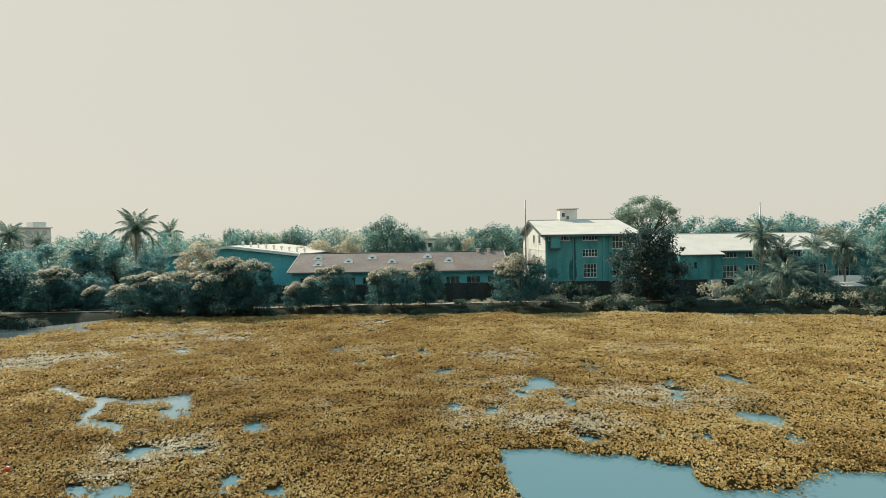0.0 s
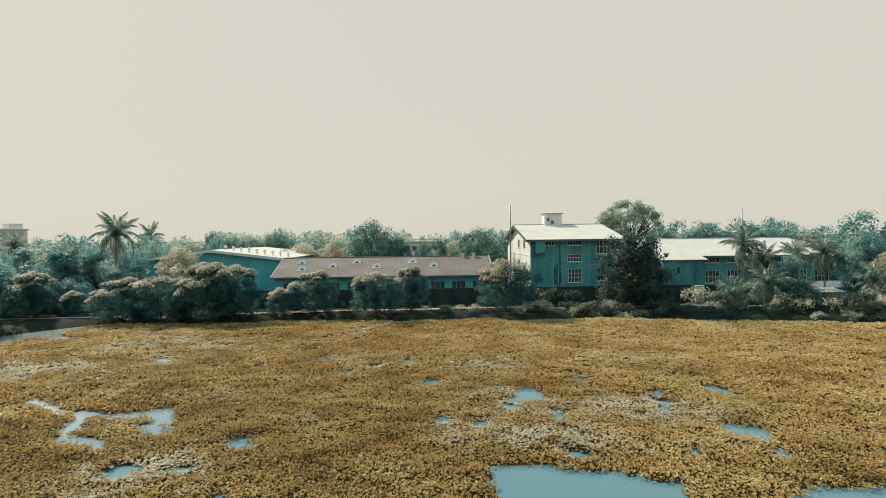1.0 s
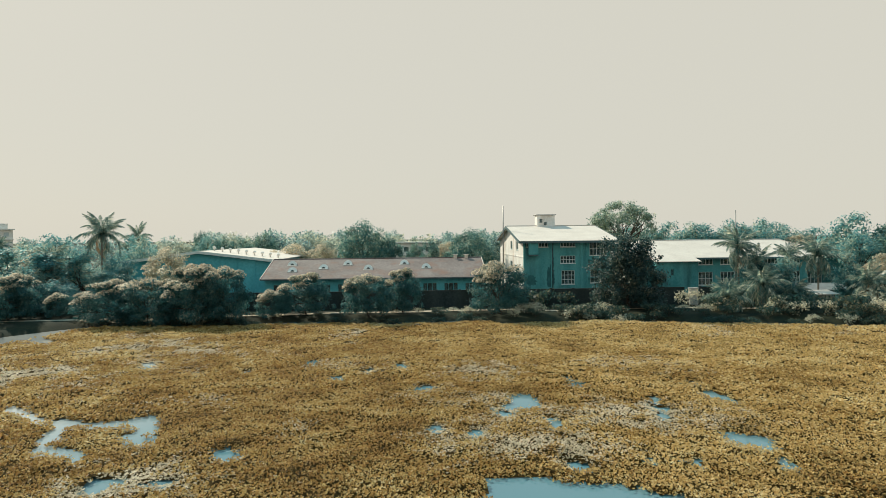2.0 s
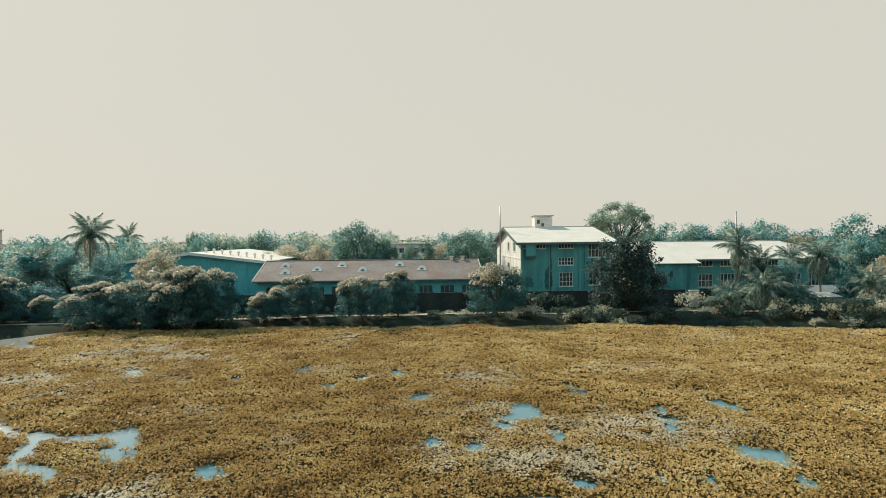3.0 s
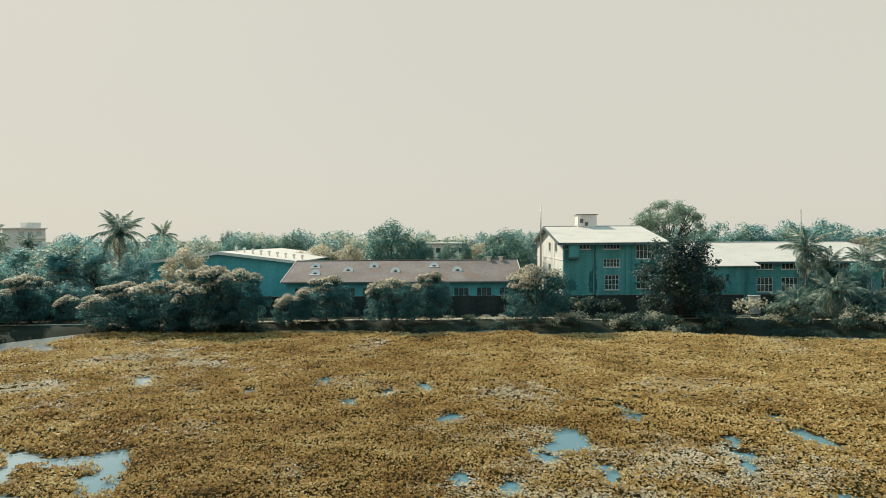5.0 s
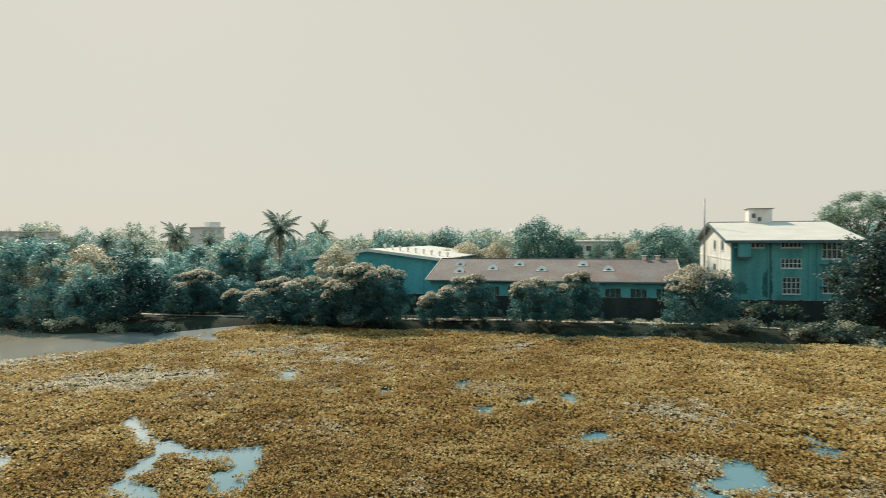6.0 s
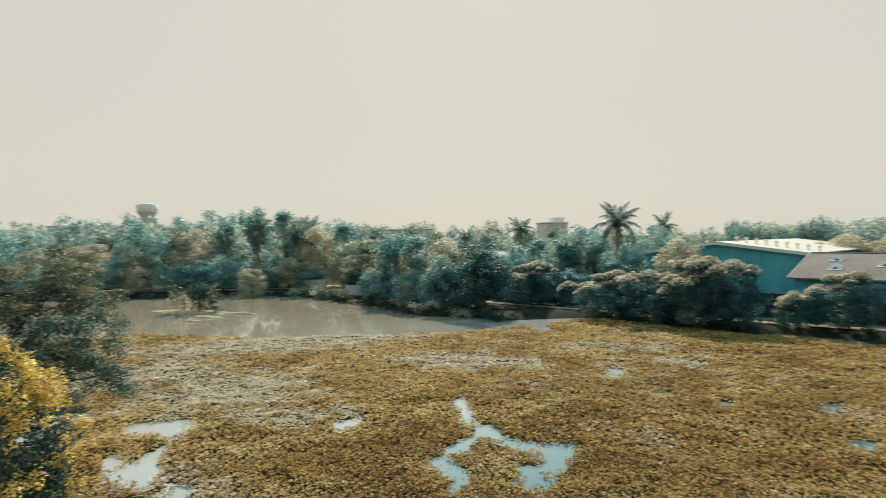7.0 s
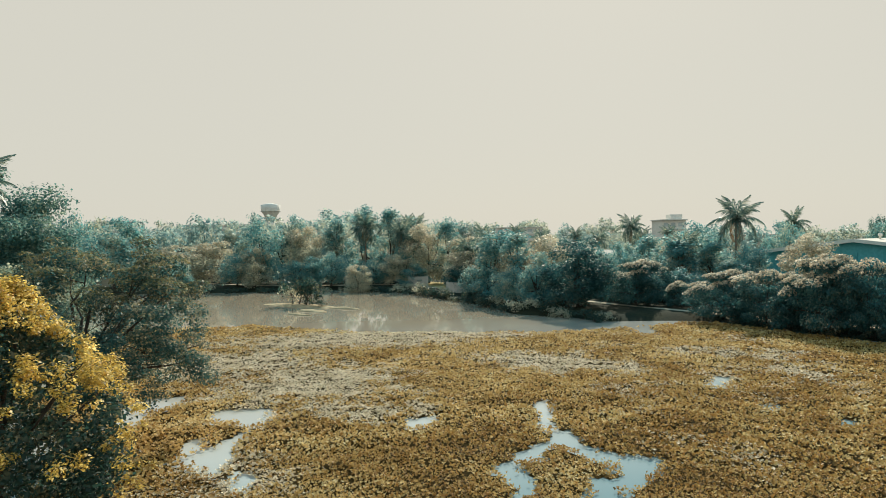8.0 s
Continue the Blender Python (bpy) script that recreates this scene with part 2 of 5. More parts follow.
M_INSIDE = surface("dim_interior", (0.05, 0.06, 0.06), (0.09, 0.10, 0.10), 0.5, 0.9, 0)


# ---- mesh helpers ----
def mesh_of(name, bm, material):
    me = bpy.data.meshes.new(name)
    bm.to_mesh(me)
    bm.free()
    me.materials.append(material)
    return me


def part(name, bm, material, parent, label=""):
    ob = new(name, mesh_of(name, bm, material))
    ob.parent = parent
    return tagged(ob, label)


def solid(name, bm, material, label, category, kind="", group=""):
    return tagged(new(name, mesh_of(name, bm, material)), label, category, group, kind)


def thing(name, x, y, z, label, category, group="", turn=0.0, kind=""):
    ob = new(name)
    ob.matrix_basis = pose(x, y, z, 0, 0, turn)
    ob.empty_display_size = 0.3
    return tagged(ob, label, category, group, kind)


def box(bm, x0, y0, z0, x1, y1, z1, bevel=0.0):
    r = bmesh.ops.create_cube(bm, size=1.0, matrix=Matrix.LocRotScale(((x0 + x1) / 2, (y0 + y1) / 2, (z0 + z1) / 2), None, (abs(x1 - x0), abs(y1 - y0), abs(z1 - z0))))
    if bevel:
        edges = list({e for v in r["verts"] for e in v.link_edges})
        bmesh.ops.bevel(bm, geom=edges, offset=bevel, segments=1, affect="EDGES")
    return bm


def boxed(*a, bevel=0.0):
    return box(bmesh.new(), *a, bevel=bevel)


def tube(bm, pts, radii, sides=7):
    rings = []
    pts = [Vector(p) for p in pts]
    for k, p in enumerate(pts):
        d = (pts[min(k + 1, len(pts) - 1)] - pts[max(k - 1, 0)]).normalized()
        u = d.orthogonal().normalized()
        w = d.cross(u)
        rings.append([bm.verts.new(p + radii[k] * (math.cos(a) * u + math.sin(a) * w)) for a in (2 * math.pi * i / sides for i in range(sides))])
    for a, b in zip(rings, rings[1:]):
        best = min(range(sides), key=lambda s: sum((a[i].co - b[(i + s) % sides].co).length for i in range(sides)))
        for i in range(sides):
            bm.faces.new((a[i], a[(i + 1) % sides], b[(i + 1 + best) % sides], b[(i + best) % sides]))
    bm.faces.new(rings[-1])
    bm.faces.new(rings[0][::-1])
    for f in bm.faces:
        f.smooth = True
    return bm


def prism(outline, y0, y1):
    """An outline in x and z drawn out from y0 to y1."""
    bm = bmesh.new()
    a = [bm.verts.new((x, y0, z)) for x, z in outline]
    b = [bm.verts.new((x, y1, z)) for x, z in outline]
    bm.faces.new(a)
    bm.faces.new(b[::-1])
    for i in range(len(a)):
        j = (i + 1) % len(a)
        bm.faces.new((a[j], a[i], b[i], b[j]))
    bmesh.ops.recalc_face_normals(bm, faces=bm.faces)
    return bm


def turned(bm, m):
    bmesh.ops.transform(bm, matrix=m, verts=bm.verts)
    return bm


def quads(name, corners, material):
    """A mesh of loose quads from an array (n, 4, 3)."""
    n = len(corners)
    me = bpy.data.meshes.new(name)
    me.vertices.add(4 * n)
    me.vertices.foreach_set("co", np.ascontiguousarray(corners, dtype=np.float32).ravel())
    me.loops.add(4 * n)
    me.loops.foreach_set("vertex_index", np.arange(4 * n, dtype=np.int32))
    me.polygons.add(n)
    me.polygons.foreach_set("loop_start", np.arange(0, 4 * n, 4, dtype=np.int32))
    me.update(calc_edges=True)
    me.materials.append(material)
    return me


def cards(rng, at, normal, length, width, bend=0.12):
    """Pointed leaf quads at places (n, 3), lying across their normals."""
    n = len(at)
    normal = normal / np.linalg.norm(normal, axis=1, keepdims=True)
    r = rng.normal(size=(n, 3))
    u = np.cross(normal, r)
    u /= np.linalg.norm(u, axis=1, keepdims=True) + 1e-9
    w = np.cross(normal, u)
    L, W = length[:, None] / 2, width[:, None] / 2
    return np.stack([at - L * u, at + W * w + bend * L * normal, at + L * u - bend * L * normal, at - W * w + bend * L * normal], 1)


LATTICE = np.random.default_rng(7).random((6, 128, 128))


def smooth_noise(x, y, size, seed=0):
    """Value noise from 0 to 1 over metres."""
    x, y = np.asarray(x, float) / size + 40.3, np.asarray(y, float) / size + 40.7
    i, j = np.floor(x).astype(int), np.floor(y).astype(int)
    u, v = x - i, y - j
    u, v = u * u * (3 - 2 * u), v * v * (3 - 2 * v)
    g = LATTICE[seed % 6]
    a, b = g[i % 128, j % 128], g[(i + 1) % 128, j % 128]
    c, d = g[i % 128, (j + 1) % 128], g[(i + 1) % 128, (j + 1) % 128]
    return (a * (1 - u) + b * u) * (1 - v) + (c * (1 - u) + d * u) * v


# ---- ground and lake ----
LEFT_PATH = [(-75, 99), (-92, 96), (-108, 97), (-124, 95), (-133, 89), (-142, 76), (-150, 68), (-160, 62), (-170, 58)]
FIELD = (-138, -106, 94, 114)
LITTER = (-22.7, 32.0)
SHORE = [(95, 79), (58, 85.5), (46, 89.5), (40, 89.3), (34, 91.8), (28, 94.3), (20, 93.2), (13, 92.8), (9, 95.8), (2, 94.8), (-5, 93.5), (-12, 95.6), (-22, 96.4), (-27, 94.0), (-40, 95.2), (-48, 95.0), (-53, 90), (-57, 86), (-64, 83.5), (-73, 81.5), (-94, 86), (-117, 87), (-132, 81), (-140, 64),
         (-149, 52), (-158, 30), (-150, 5), (-100, 6), (-62, 18), (-44, 22.5), (-36, 21), (-28, 19), (-22, 15), (-17, 4), (-12, -25), (60, -30), (98, 20)]


def shore_distance(x, y):
    """Metres from the shore, above 0 on land."""
    x, y = np.asarray(x, float), np.asarray(y, float)
    best = np.full(x.shape, 1e9)
    inside = np.zeros(x.shape, bool)
    for (ax, ay), (bx, by) in zip(SHORE, SHORE[1:] + SHORE[:1]):
        dx, dy = bx - ax, by - ay
        t = np.clip(((x - ax) * dx + (y - ay) * dy) / (dx * dx + dy * dy), 0, 1)
        best = np.minimum(best, np.hypot(x - ax - t * dx, y - ay - t * dy))
        if dy:
            inside ^= ((ay > y) != (by > y)) & (x < dx * (y - ay) / dy + ax)
    return np.where(inside, -best, best)


def ground_height(x, y):
    d = shore_distance(x, y) + 2.2 * (smooth_noise(x, y, 7, 1) - 0.5)
    s = np.clip((d + 1.0) / 6.0, 0, 1)
    return -1.1 + 2.0 * s * s * (3 - 2 * s) + 0.35 * (smooth_noise(x, y, 9, 2) - 0.5) * np.clip(d / 8, 0, 1)


def sheet(name, xs, ys, height, material, keep=None):
    gx, gy = np.meshgrid(xs, ys)
    z = height(gx, gy)
    nx, ny = len(xs), len(ys)
    k = np.arange(nx * ny).reshape(ny, nx)
    f = np.stack([k[:-1, :-1], k[:-1, 1:], k[1:, 1:], k[1:, :-1]], -1).reshape(-1, 4)
    if keep is not None:
        f = f[keep(gx[f_rows(nx, ny)] + (xs[1] - xs[0]) / 2, gy[f_rows(nx, ny)] + (ys[1] - ys[0]) / 2).ravel()]
    me = bpy.data.meshes.new(name)
    me.from_pydata(np.stack([gx.ravel(), gy.ravel(), z.ravel()], 1).tolist(), [], f.tolist())
    me.polygons.foreach_set("use_smooth", np.ones(len(me.polygons), bool))
    me.materials.append(material)
    return new(name, me)


def f_rows(nx, ny):
    return (slice(0, ny - 1), slice(0, nx - 1))


far = [240, 300, 400, 600, 1000, 1800, 3000, 4500]
gxs = np.array([-v for v in far[::-1]] + list(np.arange(-210, 130, 2.0)) + [140, 160, 190] + far)
gys = np.array([-v for v in far[::-1]] + [-200, -150, -100, -70] + list(np.arange(-50, 150, 2.0)) + [160, 175, 200] + far)
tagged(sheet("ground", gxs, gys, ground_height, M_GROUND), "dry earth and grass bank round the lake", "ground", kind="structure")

bm = bmesh.new()
bmesh.ops.create_grid(bm, x_segments=1, y_segments=1, size=1, matrix=Matrix.LocRotScale((-30, 35, 0), None, (135, 75, 1)))
solid("water", bm, M_WATER, "still murky grey-green lake water", "water", "structure")

# the trodden path along the far bank
pxs = np.arange(-75, 66, 1.5)


def path_line(x):
    return np.interp(x, [-75, -54, -41, -27, -2, 20, 41, 66], [99, 99, 99.8, 101.6, 104.2, 103.0, 102.6, 101.6])


bm = bmesh.new()
prev = None
for x in pxs:
    wdt = 0.6 + 0.45 * float(smooth_noise(x, 0, 6, 3))
    c = float(path_line(x))
    row = []
    for o in (-1, -0.5, 0, 0.5, 1):
        yy = c + o * wdt
        row.append(bm.verts.new((x, yy, float(ground_height(x, yy)) + 0.07 - 0.05 * abs(o))))
    if prev:
        for i in range(4):
            bm.faces.new((prev[i], row[i], row[i + 1], prev[i + 1]))
    prev = row
solid("footpath", bm, M_PATH, "pale sandy footpath along the far bank", "path", "structure")

# the same path round the side arm of the lake
bm = bmesh.new()
prev = None
way_pts = [Vector((x, y, 0)) for x, y in LEFT_PATH]
for a, b in zip(way_pts, way_pts[1:]):
    n = max(2, int((b - a).length / 2))
    side = Vector((-(b - a).y, (b - a).x, 0)).normalized()
    for k in range(n):
        c = a.lerp(b, k / n)
        row = []
        for o in (-1.0, -0.4, 0.4, 1.0):
            q = c + side * o * (0.9 + 0.5 * float(smooth_noise(c.x, c.y, 5, 3)))
            row.append(bm.verts.new((q.x, q.y, float(ground_height(q.x, q.y)) + 0.08 - 0.06 * abs(o))))
        if prev:
            for i in range(3):
                bm.faces.new((prev[i], row[i], row[i + 1], prev[i + 1]))
        prev = row
bmesh.ops.recalc_face_normals(bm, faces=bm.faces)
solid("footpath", bm, M_PATH, "pale trodden path winding along the wooded shore", "path", "structure")

# dry meadow behind the left shore
fx, fy = np.arange(FIELD[0], FIELD[1], 1.0), np.arange(FIELD[2], FIELD[3], 1.0)
tagged(sheet("meadow", fx, fy, lambda x, y: ground_height(x, y) + 0.06, M_MEADOW, lambda x, y: smooth_noise(x, y, 5, 2) + 0.25 > np.hypot((x - sum(FIELD[:2]) / 2) / (FIELD[1] - FIELD[0]) * 2, (y - sum(FIELD[2:]) / 2) / (FIELD[3] - FIELD[2]) * 2)), "dry golden grass meadow behind the shore trees", "meadow", kind="structure")

# ---- floating plants ----
MID_PONDS = [
    (7.5, 49.9, 1.2, 2.3, 4), (6.5, 48.8, 0.7, 1.1, 4), (5.4, 46.7, 0.6, 0.8, 4), (0.8, 43.5, 0.6, 0.8, 4), (3.2, 42.1, 0.5, 0.75, -3), (13.2, 54.9, 0.6, 0.75, 4),
    (0.1, 54.7, 0.75, 0.8, 4), (-5.3, 62.2, 0.6, 0.8, 4), (-8.1, 58.9, 0.5, 1.3, 4), (-2.2, 63.9, 0.6, 1.1, 3), (-11.8, 66.5, 0.7, 1.0, 3), (-28.4, 67.0, 0.9, 1.0, 27), (8.8, 45.2, 0.4, 0.7, 0), (8.9, 43.4, 0.3, 0.7, 0),
]
RIGHT_PONDS = [
    (8.4, 36.2, 0.5, 0.85, -3), (23.3, 50.2, 0.8, 1.8, -2), (22.7, 51.2, 0.35, 0.9, 0), (20.0, 39.6, 1.3, 1.3, -3), (19.3, 40.4, 0.5, 0.75, -3), (20.1, 35.6, 0.4, 0.5, -3), (15.1, 36.2, 0.25, 0.4, -3),
    (17.9, 49.9, 0.5, 0.75, 0), (17.1, 47.0, 0.5, 0.6, 0), (16.8, 45.0, 0.3, 0.7, 0), (12.9, 36.4, 0.2, 0.45, -3), (23.1, 54.5, 0.6, 0.7, 0), (13.0, 57.5, 0.4, 0.8, -4), (18.2, 30.6, 0.3, 0.6, -2),
]
POOL = [
    (-30.7, 49.8, 0.5, 2.2, 53), (-28.0, 47.7, 0.5, 1.4, 53), (-25.3, 46.3, 0.8, 1.1, 45), (-23.7, 46.1, 0.8, 0.8, 30), (-21.9, 46.0, 1.0, 0.75, 20), (-20.5, 46.6, 1.0, 0.8, 45), (-19.7, 45.6, 0.9, 1.0, 45),
    (-19.2, 44.2, 0.8, 1.3, 20), (-18.7, 42.6, 0.8, 1.2, 20), (-25.0, 44.6, 0.5, 1.0, 10), (-24.6, 42.9, 0.5, 1.0, 20), (-23.8, 40.9, 0.6, 0.7, 50), (-22.2, 40.1, 0.5, 0.9, 50), (-21.0, 39.4, 0.5, 0.8, 50), (-49.6, 84.0, 1.0, 3.2, 50),
]
LEFT_PONDS = [
    (-48.5, 27.8, 1.9, 1.9, 53), (-45.3, 26.3, 1.0, 1.4, 53), (-48.8, 29.6, 0.5, 1.0, 53), (-41.9, 32.5, 2.0, 1.4, 53), (-39.7, 32.6, 0.8, 1.0, 53), (-41.7, 31.2, 1.0, 0.9, 53), (-34.5, 28.5, 1.3, 1.6, 54), (-37.1, 28.3, 0.5, 1.2, 54),
    (-36.1, 30.3, 0.4, 1.8, 53), (-33.4, 29.1, 0.3, 1.3, 54), (-30.1, 29.2, 0.4, 0.8, 54), (-31.4, 29.1, 0.2, 0.9, 54), (-33.2, 41.5, 0.7, 0.8, 53), (-27.8, 65.5, 0.9, 0.9, 32), (-22.0, 62.3, 0.4, 0.8, 29), (-17.4, 63.0, 0.5, 0.8, 23),
]
NEAR_PONDS = [
    (-12.0, 39.3, 0.9, 0.9, 5), (-17.2, 35.0, 0.7, 0.7, 5), (-14.3, 34.9, 0.6, 0.4, 5), (-10.9, 30.3, 0.5, 0.6, 5), (-15.8, 29.4, 1.1, 0.7, 5),
    (-8.1, 29.1, 0.5, 0.8, 5), (-17.6, 29.6, 0.4, 0.5, 5),
]
LETTUCE_BEDS = [
    (-46.8, 40.3, 6.5, 5.6, 68), (-64.7, 53.5, 17.0, 5.5, 64), (-43.5, 60.9, 5.5, 2.5, 48), (-37.0, 40.5, 3.6, 1.9, 62), (-59.0, 37.0, 7.5, 5.5, 76),
    (-40.0, 62.0, 5.4, 4.1, 39),
]
BROWN_BEDS = [
    (-7.5, 46.5, 10.0, 11.0, 0), (-3.0, 35.5, 5.5, 4.0, 0), (-20.0, 62.0, 12.0, 7.0, 10), (-25.0, 37.0, 6.5, 6.0, 54),
]
MIXED_BEDS = [
    (-35.9, 76.5, 3.7, 2.7, 33), (-26.4, 74.0, 3.3, 3.3, 27), (-31.0, 79.8, 4.2, 3.2, 25),
    (5.2, 61.1, 5.1, 5.1, -5), (-15.6, 34.9, 5.1, 4.4, 24), (6.2, 39.8, 6.9, 4.9, -9), (15.1, 45.7, 9.0, 4.4, -18),
]


def in_blobs(x, y, blobs, warp=0.5, grow_by=1.0):
    """Above 0 inside any of the slanted ovals, with ragged rims."""
    best = np.full(np.shape(x), -9.0)
    wx = x + warp * 2 * (smooth_noise(x, y, 1.3, 0) - 0.5) + warp * (smooth_noise(x, y, 0.45, 1) - 0.5)
    wy = y + warp * 2 * (smooth_noise(x, y, 1.3, 2) - 0.5) + warp * (smooth_noise(x, y, 0.45, 3) - 0.5)
    for cx, cy, rx, ry, az in blobs:
        c, s = math.cos(radians(az)), math.sin(radians(az))
        dx, dy = wx - cx, wy - cy
        u, v = dx * c + dy * s, -dx * s + dy * c
        best = np.maximum(best, 1 - np.hypot(u / (1.06 * grow_by * rx + 0.12), v / (1.06 * grow_by * ry + 0.2)))
    return best


def covered(x, y, rim=0.0, ragged=0.0):
    """Where the plants lie on the water. rim: metres by which the cover is drawn in."""
    w = 1.6 * (smooth_noise(x, y, 3, 4) - 0.5) + 0.8 * (smooth_noise(x, y, 0.8, 5) - 0.5)
    ok = shore_distance(x, y) < 0.3 - rim + w
    edge = np.interp(y, [10, 30, 40, 47, 54, 59, 67, 75, 83, 92, 100], [-80, -90, -87, -84, -72, -67, -61, -54, -51, -50.5, -52])
    ok &= x > edge + 1.5 * w + rim
    south = np.interp(x + 1.5 * (smooth_noise(x, y, 2.2, 3) - 0.5) + 0.5 * (smooth_noise(x, y, 0.5, 1) - 0.5), [1.2, 3.4, 6.5, 9.5, 12.1, 12.6, 13.4, 15.8, 18.1, 21.4, 30, 60], [-40, 34.2, 33.8, 33.7, 32.3, 30.4, 29.2, 29.2, 30.5, 30.1, 29, 24])
    ok &= y > south + 1.1 * w + 0.5 * (smooth_noise(x, y, 0.35, 2) - 0.5) + rim - ragged
    for blobs, big in ((MID_PONDS, 0.95), (RIGHT_PONDS, 0.95), (POOL, 1.0), (LEFT_PONDS, 1.0), (NEAR_PONDS, 1.0)):
        ok &= in_blobs(x, y, blobs, 0.5, big) < -0.6 * rim + 0.4 * ragged
    return ok


def swell(x, y):
    """How far the cover has risen from the water's edge: 0 at a rim, 1 inside."""
    return 0.25 + 0.75 * (covered(x, y, 0.3) * 0.5 + covered(x, y, 0.75) * 0.5)


def cushion(x, y):
    ridge = 1 - 2 * np.abs(smooth_noise(x, y, 2.1, 0) - 0.5)
    return 0.05 + 0.12 * ridge * ridge * (0.3 + smooth_noise(x, y, 9, 1)) + 0.20 * smooth_noise(x, y, 1.0, 2) ** 2


def rosettes(rng, at, size, count, low, high):
    """Floating plants: leaves in a ring about a crown that they share, tips up and outwards."""
    n = len(at)
    turn = rng.uniform(0, 2 * np.pi, (n, 1)) + 2 * np.pi * (np.arange(count) + rng.uniform(-0.3, 0.3, (n, count))) / count
    rise = np.radians(rng.uniform(low, high, (n, count)))
    reach = size[:, None] * rng.uniform(0.65, 1.3, (n, count))
    out = np.stack([np.cos(turn) * np.cos(rise), np.sin(turn) * np.cos(rise), np.sin(rise)], -1) * reach[..., None]
    side = np.stack([-np.sin(turn), np.cos(turn), 0.3 * rng.uniform(-1, 1, (n, count))], -1) * (0.36 * reach)[..., None]
    mid = at[:, None] + 0.58 * out + np.stack([0 * rise, 0 * rise, 0.10 * reach], -1)
    verts = np.concatenate([at[:, None], np.stack([mid - side, at[:, None] + out, mid + side], 2).reshape(n, -1, 3)], 1)
    base = (np.arange(n) * (1 + 3 * count))[:, None, None]
    leaf = 3 * np.arange(count)[None, :, None]
    faces = np.concatenate([base + 0 * leaf, base + leaf + 1, base + leaf + 2, base + leaf + 3], -1)
    return verts.reshape(-1, 3), faces.reshape(-1, 4)


def plants(name, batches, material):
    """One mesh from batches of vertices and four-sided faces."""
    at, faces, k = [], [], 0
    for v, f in batches:
        at.append(v)
        faces.append(f + k)
        k += len(v)
    at, faces = np.concatenate(at), np.concatenate(faces)
    me = bpy.data.meshes.new(name)
    me.vertices.add(len(at))
    me.vertices.foreach_set("co", np.ascontiguousarray(at, dtype=np.float32).ravel())
    me.loops.add(4 * len(faces))
    me.loops.foreach_set("vertex_index", np.ascontiguousarray(faces, dtype=np.int32).ravel())
    me.polygons.add(len(faces))
    me.polygons.foreach_set("loop_start", np.arange(0, 4 * len(faces), 4, dtype=np.int32))
    me.update(calc_edges=True)
    me.materials.append(material)
    return me


mxs, mys = np.arange(-95, 78, 0.4), np.arange(-10, 99, 0.4)
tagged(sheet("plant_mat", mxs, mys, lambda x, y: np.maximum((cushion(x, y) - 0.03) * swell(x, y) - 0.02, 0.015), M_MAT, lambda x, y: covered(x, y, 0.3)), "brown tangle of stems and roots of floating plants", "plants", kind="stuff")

rng = np.random.default_rng(3)
hya, khaki, let = [], [], []
for r0, r1, density, size, count in ((0, 34, 70, 0.103, 4), (34, 56, 44, 0.133, 4), (56, 82, 28, 0.162, 3), (82, 130, 17, 0.205, 3)):
    n = int(density * 173 * 109)
    x, y = rng.uniform(-95, 78, n), rng.uniform(-10, 99, n)
    d = np.minimum(np.hypot(x, y - 8), np.hypot(x, y - 21))
    k = (d >= r0) & (d < r1) & (y > 8 - 0.2 * x)
    if r0 == 56:
        k |= (y <= 8 - 0.2 * x) & (d < 60) & (rng.random(n) < 0.3)
    x, y = x[k], y[k]
    k = covered(x, y, 0.0, 0.75 * rng.random(len(x)) ** 3)
    x, y = x[k], y[k]
    pale = np.maximum(np.maximum(in_blobs(x, y, LETTUCE_BEDS, 2.4) * 1.1 - 0.04, in_blobs(x, y, MIXED_BEDS, 2.4) - 0.34), 1.6 * (smooth_noise(x, y, 7, 3) - 0.90)) + 0.22 * np.clip((-x - 18) / 22, 0, 1) + 0.75 * (rng.random(len(x)) - 0.5) + 0.6 * (smooth_noise(x, y, 1.6, 4) - 0.5)
    by_water = np.full(len(x), -9.0)
    for blobs in (MID_PONDS, RIGHT_PONDS, POOL, LEFT_PONDS, NEAR_PONDS):
        by_water = np.maximum(by_water, in_blobs(x, y, blobs))
    pale += 0.22 * np.clip(1.0 + by_water / 1.2, 0, 1)
    thin = rng.random(len(x)) < 0.86 + 0.14 * (smooth_noise(x, y, 0.9, 5) > 0.3)
    isl = pale > 0.12
    young = np.clip((x + 4) / 34, 0, 0.8) + np.clip((-x - 22) / 30, 0, 0.45) - 0.5 * np.clip(0.4 + in_blobs(x, y, BROWN_BEDS, 2.0), 0, 1) + 0.9 * (smooth_noise(x, y, 6, 1) - 0.5) + 0.4 * (smooth_noise(x, y, 1.7, 2) - 0.5) > rng.random(len(x))
    for sel, out, low, high in ((thin & ~isl & ~young, hya, 18, 80), (thin & ~isl & young, khaki, 18, 75), (thin & isl, let, 8, 60)):
        m = int(sel.sum())
        z = cushion(x[sel], y[sel]) * swell(x[sel], y[sel]) + 0.20 * rng.random(m) ** 1.5 * (0.5 if out is let else 1.0)
        out.append(rosettes(rng, np.stack([x[sel], y[sel], z], 1), size * rng.uniform(0.65, 1.35, m), count, low, high))
tagged(new("water_hyacinth", plants("water_hyacinth", hya, M_HYACINTH)), "golden-brown water hyacinth leaves floating on the lake", "plants", kind="stuff")
tagged(new("young_water_hyacinth", plants("young_water_hyacinth", khaki, M_KHAKI)), "khaki young water hyacinth leaves floating on the lake", "plants", kind="stuff")
